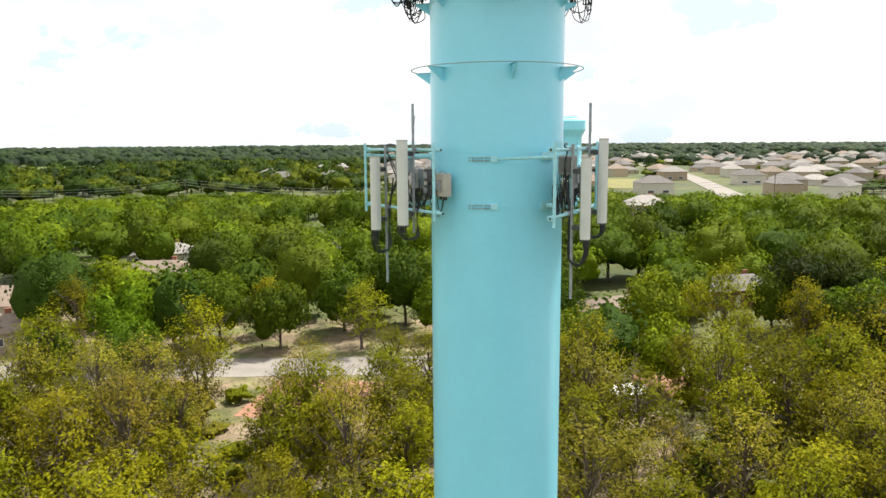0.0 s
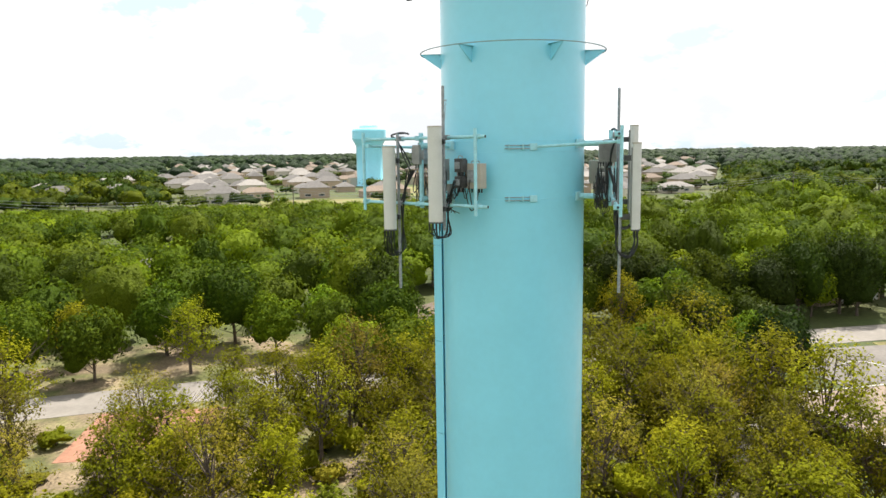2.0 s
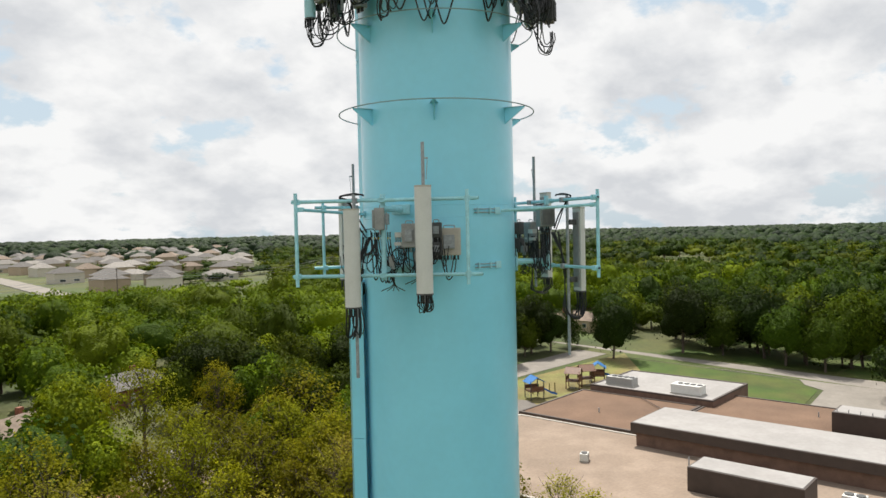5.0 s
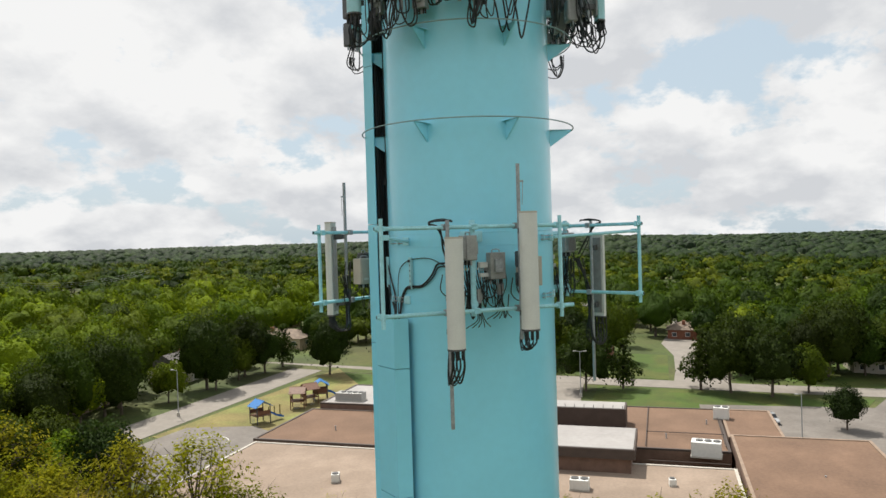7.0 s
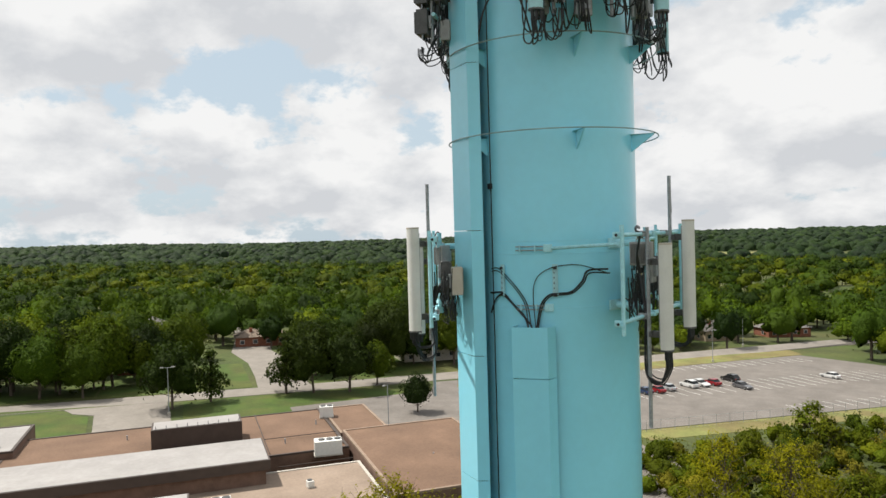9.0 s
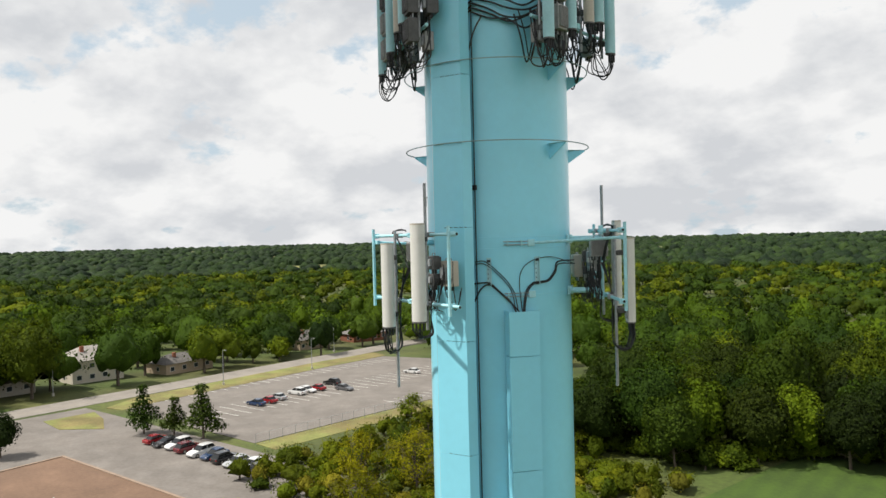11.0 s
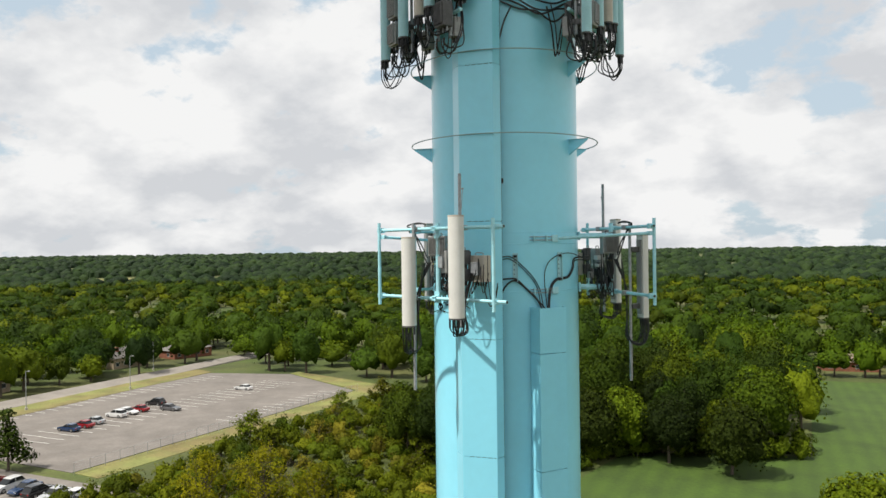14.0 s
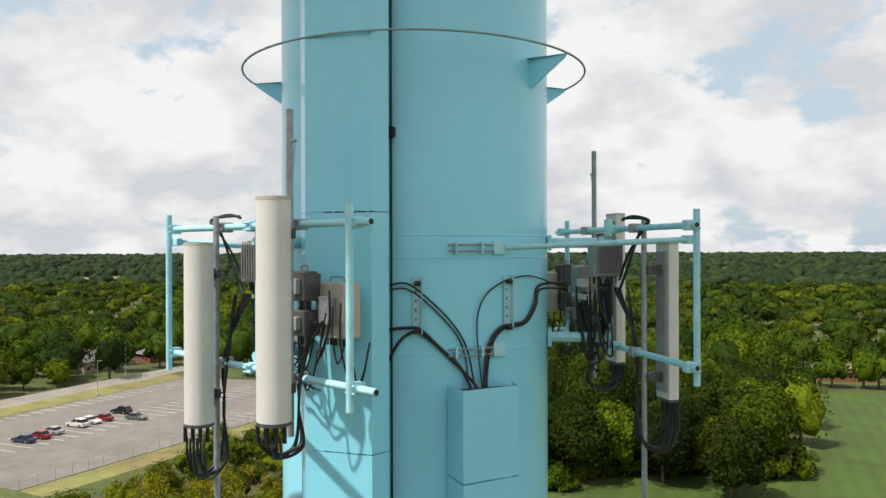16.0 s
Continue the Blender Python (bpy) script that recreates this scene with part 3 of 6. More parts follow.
def jumpers(x, y, z, px, py, seed, drop, up, n=8):
    """Loops that leave an antenna's connectors, sag, and climb the mast pipe."""
    q = random.Random(seed)
    out = []
    for k in range(n):
        y0 = y + (k - (n - 1) / 2) * 0.034
        x0 = x + 0.03 * (-1) ** k
        d = drop * q.uniform(0.75, 1.05)
        side = q.uniform(0.02, 0.10) * q.choice((-1, 1))
        out.append([(x0, y0, z - 0.14), (x0 - 0.01, y0 + 0.4 * side * 0.3, z - 0.14 - d * 0.45), (x0 * 0.6 + px * 0.4, (y0 + py) / 2 + side, z - 0.14 - d),
                    (px - 0.05, py + 0.05 + side, z - 0.12 - d * 0.75), (px - 0.06 + side * 0.3, py + 0.05 + side * 0.4, z + 0.1),
                    (px - 0.08, py + 0.06 + side * 0.5, z + up * 0.5), (px - 0.16 + side, py + 0.10 + abs(side) * 2, z + up)])
    return out


for az, slide, inset in SECTORS:
    at = pose(0, 0, 0, 0, 0, az) @ pose(inset, slide, 0)
    antenna_mount(at, (-inset, -slide))
    swing = 24.0 if slide else 0.0
    rs = -0.42 if slide else 0.0
    panel_antenna(at @ pose(XF + 0.10, Y1 + 0.02, 32.0, 0, 0, swing) @ pose(0.36, 0, 0), 2.06, RADOME, "tall off-white panel antenna with a rounded front on a mast pipe")
    panel_antenna(at @ pose(XF + 0.10, Y2, 31.76, 0, 0, swing) @ pose(0.34, 0, 0), 1.89, RADOME, "off-white panel antenna with a rounded front on a lower mast pipe", 0.31)
    radio_unit(at @ pose(XF - 0.17, -0.98, 33.46, 0, 0, 90 if not slide else 200), (0.20, 0.40, 0.44), GREY_BOX, "grey finned radio unit behind the antennas")
    radio_unit(at @ pose(XF - 0.22, -0.42 + rs, 33.12), (0.20, 0.30, 0.48), GREY_BOX, "grey radio unit on the pipe frame", False)
    radio_unit(at @ pose(XF - 0.45, 0.36 + rs, 32.98), (0.22, 0.45, 0.55), BEIGE, "beige radio unit on the pipe frame", False)
    radio_unit(at @ pose(XF - 0.22, 0.12 + rs, 33.22), (0.17, 0.22, 0.30), DARK_BOX, "small dark radio unit beside the mast pipe")
    radio_unit(at @ pose(XF - 0.22, 0.12 + rs, 32.85), (0.17, 0.22, 0.26), DARK_BOX, "small dark radio unit beside the mast pipe")
    xa = XF + 0.45
    cable_bundle(at, jumpers(xa - swing * 0.001, Y1 + swing * 0.006, 32.0, XF + 0.1, Y1, 3, 0.22, 0.9), "black jumper cables looping below the tall antenna", 0.0115)
    cable_bundle(at, jumpers(xa - swing * 0.001, Y2 + swing * 0.006, 31.76, XF + 0.1, Y2, 5, 0.46, 1.35), "long black jumper cables looping below the lower antenna", 0.0135)
    q = random.Random(11)
    loops = []
    for k in range(22):
        y, z = q.uniform(-1.25, 0.25), q.uniform(32.9, 33.25)
        x = XF - 0.15 - q.uniform(0, 0.25)
        y2 = y + q.uniform(-0.35, 0.35)
        zb = q.uniform(32.15, 32.6)
        loops.append([(x, y, z), (x + 0.02, y + 0.02, (z + zb) / 2), (x + q.uniform(-0.05, 0.08), (y + y2) / 2, zb), (x - 0.05, y2, zb + 0.12), (x - 0.08, y2 + 0.05, zb + 0.4)])
    cable_bundle(at, loops, "tangle of black cables hanging under the radio units", 0.0105)
    cable_bundle(at, [[(XF - 0.1, Y2 + 0.15, 33.95), (XF - 0.05, Y2 + 0.02, 33.95), (XF - 0.02, Y2 - 0.25, 33.93), (XF, Y2 - 0.28, 33.86), (XF, Y2 - 0.12, 33.78), (XF - 0.1, Y2 + 0.03, 33.5), (XF - 0.12, Y2 + 0.2, 33.2)],
                      [(XF - 0.1, Y2 + 0.17, 33.93), (XF - 0.07, Y2 + 0.0, 33.97), (XF - 0.04, Y2 - 0.2, 33.95), (XF, Y2 - 0.3, 33.9), (XF, Y2 - 0.1, 33.8), (XF - 0.1, Y2 + 0.0, 33.4), (XF - 0.12, Y2 + 0.18, 33.1)]],
                 "coiled black cable on top of the pipe frame", 0.015)
    ring_pts = [(XF - 0.1 + 0.02 * math.sin(5 * a), -0.62 + 0.14 * math.cos(a), 32.72 + 0.16 * math.sin(a)) for a in np.linspace(0, 12.4, 26)]
    cable_bundle(at, [ring_pts], "coil of spare black cable on the frame", 0.012)
    for k, (dx, dy, zz, w, h) in enumerate(((-0.30, -0.62, 33.14, 0.20, 0.10), (-0.28, -0.60, 32.96, 0.26, 0.07), (-0.34, -0.30, 32.72, 0.12, 0.16), (-0.2, -0.78, 32.62, 0.10, 0.2))):
        box_e = empty("junction_box", at @ pose(XF + dx, dy + rs * 0.5, zz), "small pale grey junction box with cable connectors", "junction box", "junction boxes")
        part("body", one_box((0.12, w, h), bevel=0.008), RADOME if k < 2 else GREY_BOX, box_e)
        for j in range(5):
            y = (j - 2) * w * 0.2
            c = smooth(part("connector", tube(bmesh.new(), [(0.0, y, -h / 2), (0.0, y, -h / 2 - 0.06)], 0.014, 8), GALV, box_e))
            smooth(part("cable", tube(bmesh.new(), curve([(0, y, -h / 2 - 0.05), (0.01, y, -h / 2 - 0.2), (0.05 * (j - 2), y + 0.04, -h / 2 - 0.38), (-0.05, y + 0.1 * (j - 2), -h / 2 - 0.5)], 5), 0.009, 5), RUBBER, box_e))
    tags = empty("cable_bundle", at, "black jumpers with yellow tape marks under a radio unit", "cables", "cable bundles")
    for k in range(9):
        y = -1.16 + 0.045 * k
        c = smooth(part("cable", tube(bmesh.new(), curve([(XF - 0.17, y, 33.2), (XF - 0.17, y, 33.0), (XF - 0.15, y + 0.05, 32.75), (XF - 0.2, y + 0.2, 32.5)]), 0.011, 6), RUBBER, tags))
        part("tape", tube(bmesh.new(), [(XF - 0.17, y, 33.06), (XF - 0.17, y, 33.10)], 0.0135, 6), YELLOW_TAG if k % 2 else RADOME, c, "coloured tape mark")

# cables across the shaft, between the covers and the mounts
def on_shaft(az, z, off=0.03):
    return polar(az, R + off, z)


shaft_cables = [
    [(110, 33.30), (116, 33.32), (122, 33.20), (132, 32.90), (138, 32.60), (140, 32.28)],
    [(110, 33.25), (116, 33.26), (123, 33.12), (133, 32.80), (137, 32.55), (138, 32.28)],
    [(109, 32.82), (116, 32.84), (121, 32.82), (128, 32.62), (135, 32.42), (138, 32.28)],
    [(109, 32.42), (112, 32.62), (116, 32.76), (121, 32.78), (130, 32.55), (140, 32.28)],
    [(143, 32.28), (142, 32.85), (145, 33.15), (152, 33.30), (160, 33.36), (172, 33.36), (186, 33.2)],
    [(144, 32.28), (147, 32.62), (152, 32.80), (158, 32.83), (166, 32.86), (173, 33.05), (177, 33.25), (186, 33.28)],
    [(145, 32.28), (148, 32.60), (153, 32.78), (159, 32.80), (167, 32.84), (174, 33.02), (178, 33.2), (187, 33.2)],
]
e = empty("cable_bundle", pose(0, 0, 0), "black cables sweeping across the shaft into the cable cover", "cables", "cable bundles")
for k, line in enumerate(shaft_cables):
    pts = [on_shaft(a - 4, z - 0.10, 0.035 + (0.25 if a > 180 else 0.0)) for a, z in line]
    inside = on_shaft((line[-1] if k < 4 else line[0])[0] - 3, 31.98, 0.15)
    pts = pts[:-1] + [pts[-1] + (inside - pts[-1]) * 0.3, inside] if k < 4 else [inside, pts[0] + (inside - pts[0]) * 0.3] + pts[1:]
    smooth(part("cable", tube(bmesh.new(), curve(pts, 8), (0.010, 0.009, 0.017, 0.017, 0.009, 0.017, 0.013)[k], 8), RUBBER, e))
for a in (116, 152):
    b = one_box((0.02, 0.10, 0.62), (*polar(a, R + 0.02)[:2], 32.98), (0, 0, a), 0.003)
    box(b, (0.06, 0.012, 0.62), (*polar(a + 1.6, R + 0.045)[:2], 32.98), (0, 0, a))
    holder = tagged(part("cable_bracket", b, TEAL_PANEL), "perforated pale teal cable bracket on the shaft", "bracket", "cable brackets")
    # no openings are cut: small dark plates paint the shade in the perforations
    for k in range(6):
        part("hole", one_box((0.004, 0.018, 0.03), (*polar(a - 0.6, R + 0.031)[:2], 32.73 + 0.1 * k), (0, 0, a)), DARK_BOX, holder)
    for zz in (33.22, 32.70):
        part("cushion_clamp", one_box((0.06, 0.07, 0.05), (*polar(a, R + 0.05)[:2], zz), (0, 0, a), 0.01), RUBBER, holder)
b = one_box((0.06, 0.10, 0.11), (*polar(106.8, R + 0.04)[:2], 34.85), (0, 0, 107), 0.012)
part("junction_clip", b, RUBBER, tower, "black clip on the riser").matrix_parent_inverse = tower.matrix_world.inverted()

# ---- crowded upper array ----
for g, az in enumerate((56.0, 175.0, 295.0)):
    at = pose(0, 0, 0, 0, 0, az)
    e = empty("antenna_mount", at, "teal pipe frame crowded with antennas above the guard ring", "antenna mount", "upper antenna mounts")
    for zr in (38.35, 39.7):
        smooth(part("rail", tube(bmesh.new(), [(2.15, -1.45, zr), (2.15, 1.45, zr)], 0.04, 10), TEAL_STEEL, e))
        part("stand_off", one_box((0.9, 0.12, 0.12), (1.95, 0, zr), bevel=0.01), TEAL_STEEL, e)
    q = random.Random(20 + g)
    for k, y in enumerate((-1.28, -0.85, -0.42, 0.3, 0.72, 1.2)):
        smooth(part("mast_pipe", tube(bmesh.new(), [(2.25, y, 37.85), (2.25, y, 40.3)], 0.034, 10), GALV, e))
        zb = (37.82, 38.0, 38.16, 38.44, 38.52, 37.9)[k]
        mat = (TEAL_PANEL, None, TEAL_PANEL, BEIGE, TEAL_PANEL, TEAL_PANEL if g == 1 else None)[k]
        if mat is None:
            for up in (0.0, 0.62, 1.22):
                radio_unit(at @ pose(2.42, y, 38.25 + up + 0.1 * (k == 1), 0, 0, 180), (0.24, 0.34, 0.52), DARK_BOX if k == 5 or up > 1 else GREY_BOX,
                           ("dark" if k == 5 or up > 1 else "grey") + " finned radio unit on a mast pipe of the upper array")
        else:
            panel_antenna(at @ pose(2.5, y, zb), 2.3, mat, ("pale teal painted" if mat is TEAL_PANEL else "beige") + " panel antenna hanging in the upper array", 0.27, 0.17)
        paths = []
        for j in range(6):
            x0, y0 = 2.5 + q.uniform(-0.06, 0.06), y + (j - 2.5) * 0.035
            s = q.uniform(-0.35, 0.35)
            dz = q.uniform(0.2, 0.55)
            paths.append([(x0, y0, zb - 0.14), (x0, y0 + 0.2 * s, zb - 0.14 - dz * 0.6), (x0 - 0.12, y0 + 0.5 * s, zb - 0.14 - dz), (2.25 + q.uniform(-0.2, 0.1), y + s, zb - 0.1 - dz * 0.7), (2.15 + q.uniform(-0.15, 0.1), y + s * 0.8, zb + 0.15), (2.05, y + 0.4 * s, zb + 0.7)])
        cable_bundle(at, paths, "black jumper cables looping under an upper antenna", 0.013, 5)
        if k % 2:
            radio_unit(at @ pose(2.02, y + 0.1, 38.35 + 0.1 * k), (0.22, 0.32, 0.5), DARK_BOX, "dark radio unit behind the upper antennas")
        else:
            radio_unit(at @ pose(2.0, y + 0.28, 38.1), (0.2, 0.26, 0.42), GREY_BOX, "grey radio unit behind the upper antennas", False)
    paths = []
    for j in range(7):
        a0 = q.choice((-42, -30, 24, 36)) + q.uniform(-8, 8)
        zz = q.uniform(37.9, 38.4)
        paths.append([polar(a0, R + 0.4, zz + 0.3), polar(a0 + 4, R + 0.36, zz - 0.15), polar(a0 + 9, R + 0.25, zz - 0.4 - q.random() * 0.35), polar(a0 + 15, R + 0.2, zz - 0.1), polar(a0 + 20, R + 0.12, zz + 0.25)])
    cable_bundle(at, paths, "black cable loops hanging on the shaft under the upper array", 0.016, 5)
e = empty("cable_bundle", pose(0, 0, 0), "thick black cables fanning out to the upper array", "cables", "cable bundles")
q = random.Random(9)
for j in range(9):
    zz = 38.2 + 0.1 * j
    a1 = (170, 60, 175, 56, 165, 62, 172, 58, 168)[j]
    line = [polar(108 + (a1 - 108) * u, R + 0.06 + 0.3 * u * u, 38.7 + 0.05 * j - 0.35 * math.sin(u * 3.1) * q.uniform(0.5, 1.3)) for u in (0, 0.2, 0.4, 0.6, 0.8, 1.0)]
    smooth(part("cable", tube(bmesh.new(), curve(line), 0.022, 6), RUBBER, e))


# ---- school ----
def school():
    e = empty("school_building", pose(0, 0, 0), "low sprawling brown brick school with flat gravel roofs and dark fascias", "school")

    def block(outline, z1, wall, roof, roof_label, edge=DARK_FASCIA, rim=0.25, lip=0.35):
        lowest = min(ground_z(x, y) for x, y in outline) - 0.3
        w = part("wall", prism(bmesh.new(), outline, lowest, z1 - rim), wall, e)
        cx, cy = sum(p[0] for p in outline) / len(outline), sum(p[1] for p in outline) / len(outline)
        b = bmesh.new()
        n = len(outline)
        ins = []
        for k in range(n):
            p0, p1, p2 = Vector(outline[k - 1]), Vector(outline[k]), Vector(outline[(k + 1) % n])
            d0, d1 = (p1 - p0).normalized(), (p2 - p1).normalized()
            n0, n1 = Vector((-d0.y, d0.x)), Vector((-d1.y, d1.x))
            ins.append(p1 + (n0 + n1) * lip / max(0.3, 1 + n0.dot(n1)))
        for k in range(n):
            a, c, i0, i1 = outline[k], outline[(k + 1) % n], ins[k], ins[(k + 1) % n]
            vs = [b.verts.new((*p, zz)) for p in (a, c, i1, i0) for zz in (z1 - rim, z1)]
            for f in ((1, 3, 5, 7), (0, 2, 3, 1), (4, 6, 7, 5)):
                b.faces.new([vs[q] for q in f])
        bmesh.ops.recalc_face_normals(b, faces=b.faces)
        part("parapet", b, edge, e)
        b = bmesh.new()
        b.faces.new([b.verts.new((*p, z1 - 0.10)) for p in ins])
        bmesh.ops.recalc_face_normals(b, faces=b.faces)
        part("roof", b, roof, e, roof_label)

    block([(47, -11.6), (73.4, -11.6), (73.4, 50), (47, 50)], 6.5, BRICK_WALL, ROOF_TAN, "pale tan gravel roof", CURB, 0.2)
    block([(73.6, 30.8), (91.6, 30.8), (91.6, 50.4), (73.6, 50.4)], 6.82, BRICK_WALL, ROOF_BROWN, "reddish brown gravel roof")
    block([(78.9, -11.5), (101.2, -11.5), (101.2, 30.6), (78.9, 30.6)], 6.8, BRICK_WALL, ROOF_BROWN, "reddish brown gravel roof")
    block([(85.5, -18.6), (101.2, -18.6), (101.2, -11.7), (85.5, -11.7)], 6.84, BRICK_WALL, ROOF_BROWN, "reddish brown gravel roof", ROOF_EDGE)
    block([(91.9, 29.2), (106.5, 29.2), (106.5, 49.2), (91.9, 49.2)], 7.7, BRICK_WALL, ROOF_GREY, "pale grey membrane roof")
    block([(58, -28), (85.2, -28), (85.2, -11.9), (58, -11.9)], 7.3, BRICK_WALL, ROOF_BROWN, "brown gravel roof with dark stains", ROOF_EDGE)
    # raised hall: recessed band under a deep dark fascia
    part("wall", one_box((8.6, 30.2, 2.0), (73.9, 15.0, 7.3)), BRICK_WALL, e, "brown wall band under the raised roof")
    part("fascia", one_box((9.6, 31.2, 1.15), (73.9, 15.0, 8.65), bevel=0.02), DARK_FASCIA, e, "deep dark brown fascia")
    part("roof", one_box((9.2, 30.8, 0.06), (73.9, 15.0, 9.25)), ROOF_GREY, e, "pale grey flat roof of the raised hall")
    part("penthouse", one_box((4.4, 11.4, 2.7), (89.6, 6.9, 8.1), bevel=0.02), DARK_FASCIA, e, "dark brown roof penthouse")
    part("roof", one_box((3.9, 10.9, 0.06), (89.6, 6.9, 9.48)), ROOF_GREY, e)
    for k in range(9):
        part("screen_post", one_box((0.08, 0.08, 0.5), (87.5, 1.6 + 1.3 * k, 9.7)), GALV, e)
    part("penthouse", one_box((4.2, 11.0, 2.5), (60.5, 13.5, 7.6), bevel=0.02), DARK_FASCIA, e, "dark brown roof penthouse")
    part("roof", one_box((3.8, 10.6, 0.06), (60.5, 13.5, 8.88)), ROOF_GREY, e)
    return e


school()


def roof_unit(x, y, z, size, turn, label, mat):
    e = empty("roof_unit", pose(x, y, z, 0, 0, turn), label, "air conditioner", "roof units")
    l, w, h = size
    part("casing", one_box((l, w, h), (0, 0, h / 2 + 0.15), bevel=0.04), mat, e)
    part("base", one_box((l * 1.05, w * 1.05, 0.16), (0, 0, 0.08)), CURB, e)
    for k in range(max(1, int(l / 1.0))):
        smooth(part("fan_guard", tube(bmesh.new(), [(-l / 2 + 0.5 + k, 0, h + 0.14), (-l / 2 + 0.5 + k, 0, h + 0.26)], min(0.42, w * 0.4), 16), DARK_BOX, e))
    part("louvre", one_box((l * 0.8, 0.03, h * 0.6), (0, -w / 2 - 0.012, h / 2 + 0.15)), GREY_BOX, e)


roof_unit(78.0, -8.6, 6.4, (3.4, 2.0, 1.7), 84, "large beige air conditioning unit on the flat roof", RADOME)
roof_unit(95.6, -11.6, 6.75, (2.0, 1.6, 1.5), 80, "beige cooling unit on the brown roof", RADOME)
roof_unit(60.5, 32.0, 6.4, (1.2, 0.9, 0.8), 20, "small white roof unit on pale gravel", RADOME)
roof_unit(63.5, 5.0, 6.4, (2.0, 1.4, 1.0), 90, "white roof unit beside the penthouse", RADOME)
roof_unit(66.5, -4.5, 6.4, (0.8, 0.7, 0.6), 10, "small white roof vent on pale gravel", RADOME)
roof_unit(94.6, 45.0, 7.6, (4.6, 2.0, 1.2), 90, "grey roof unit behind a low screen", GREY_BOX)
roof_unit(94.6, 34.0, 7.6, (4.6, 2.2, 1.3), 90, "grey roof unit behind a low screen", RADOME)
for x, y in ((92, -9.4), (84, -4), (66, 22), (80, 41), (95, 16), (70, -20), (52, 40), (55, 0)):
    smooth(tagged(part("roof_vent", tube(bmesh.new(), [(x, y, 6.3), (x, y, 7.35)], 0.09, 8), GALV), "short grey vent pipe on the roof", "vent pipe", "roof vent pipes"))
for pts in ([(79.5, -1.5, 6.95), (101, -1.5, 6.95)], [(86, -11.2, 7.0), (86, -1.5, 7.0)], [(80.5, -11.0, 6.95), (101, -11.0, 6.95)], [(84, 32, 6.95), (91, 40, 6.95)], [(74.5, -2.0, 6.6), (74.5, -11, 6.6)]):
    smooth(tagged(part("gas_pipe", tube(bmesh.new(), pts, 0.06, 6), DARK_FASCIA), "thin brown gas pipe along the roof", "pipe", "roof pipes"))


# ---- lamps, fence, playground ----
def street_lamp(x, y, h, arms=2, turn=0):
    e = empty("street_lamp", pose(x, y, ground_z(x, y), 0, 0, turn), "tall grey parking lot light pole", "street lamp", "light poles")
    smooth(part("pole", tube(bmesh.new(), [(0, 0, 0), (0, 0, h)], 0.09, 8, 0.06), GALV, e))
    smooth(part("base", tube(bmesh.new(), [(0, 0, 0), (0, 0, 0.7)], 0.28, 12), CURB, e))
    for k in range(arms):
        s = 1 - 2 * k
        smooth(part("arm", tube(bmesh.new(), [(0, 0, h - 0.1), (0, 0.8 * s, h)], 0.04, 6), GALV, e))
        part("lamp_head", one_box((0.35, 0.6, 0.16), (0, 1.0 * s, h), bevel=0.03), GREY_BOX, e)


street_lamp(126.5, 11.4, 8.8)
street_lamp(140.6, -91, 8.5, 1, 90)
street_lamp(162.2, -148, 8.5, 1)
street_lamp(141.5, -120, 8.5, 1, 90)
street_lamp(104.5, -23.5, 7.5, 1, 40)
street_lamp(92, 76, 8.0, 1)
street_lamp(160, -60, 8.0, 1, 90)


def fence():
    e = empty("fence", pose(0, 0, 0), "thin grey chain link fence along the parking lot", "fence")
    line = [(88.9, -60.5), (88.6, -80), (88.3, -100), (88.0, -120), (87.8, -141)]
    pts = []
    for a, b in zip(line, line[1:]):
        for k in range(7):
            u = k / 7
            pts.append((a[0] + (b[0] - a[0]) * u, a[1] + (b[1] - a[1]) * u))
    pts.append(line[-1])
    for x, y in pts:
        z = ground_z(x, y)
        part("post", tube(bmesh.new(), [(x, y, z - 0.1), (x, y, z + 1.85)], 0.035, 6), GALV, e)
    part("rail", tube(bmesh.new(), [(x, y, ground_z(x, y) + 1.8) for x, y in pts], 0.022, 5), GALV, e)
    for hgt in (0.1, 0.5, 0.9, 1.3):
        part("wire", tube(bmesh.new(), [(x, y, ground_z(x, y) + hgt) for x, y in pts], 0.008, 4), GALV, e)


fence()
BLUE = material("blue_plastic", (0.03, 0.16, 0.42), 0.4, spread=0.1)
PLAY_BROWN = material("brown_play_timber", (0.14, 0.06, 0.03), 0.6, spread=0.2)


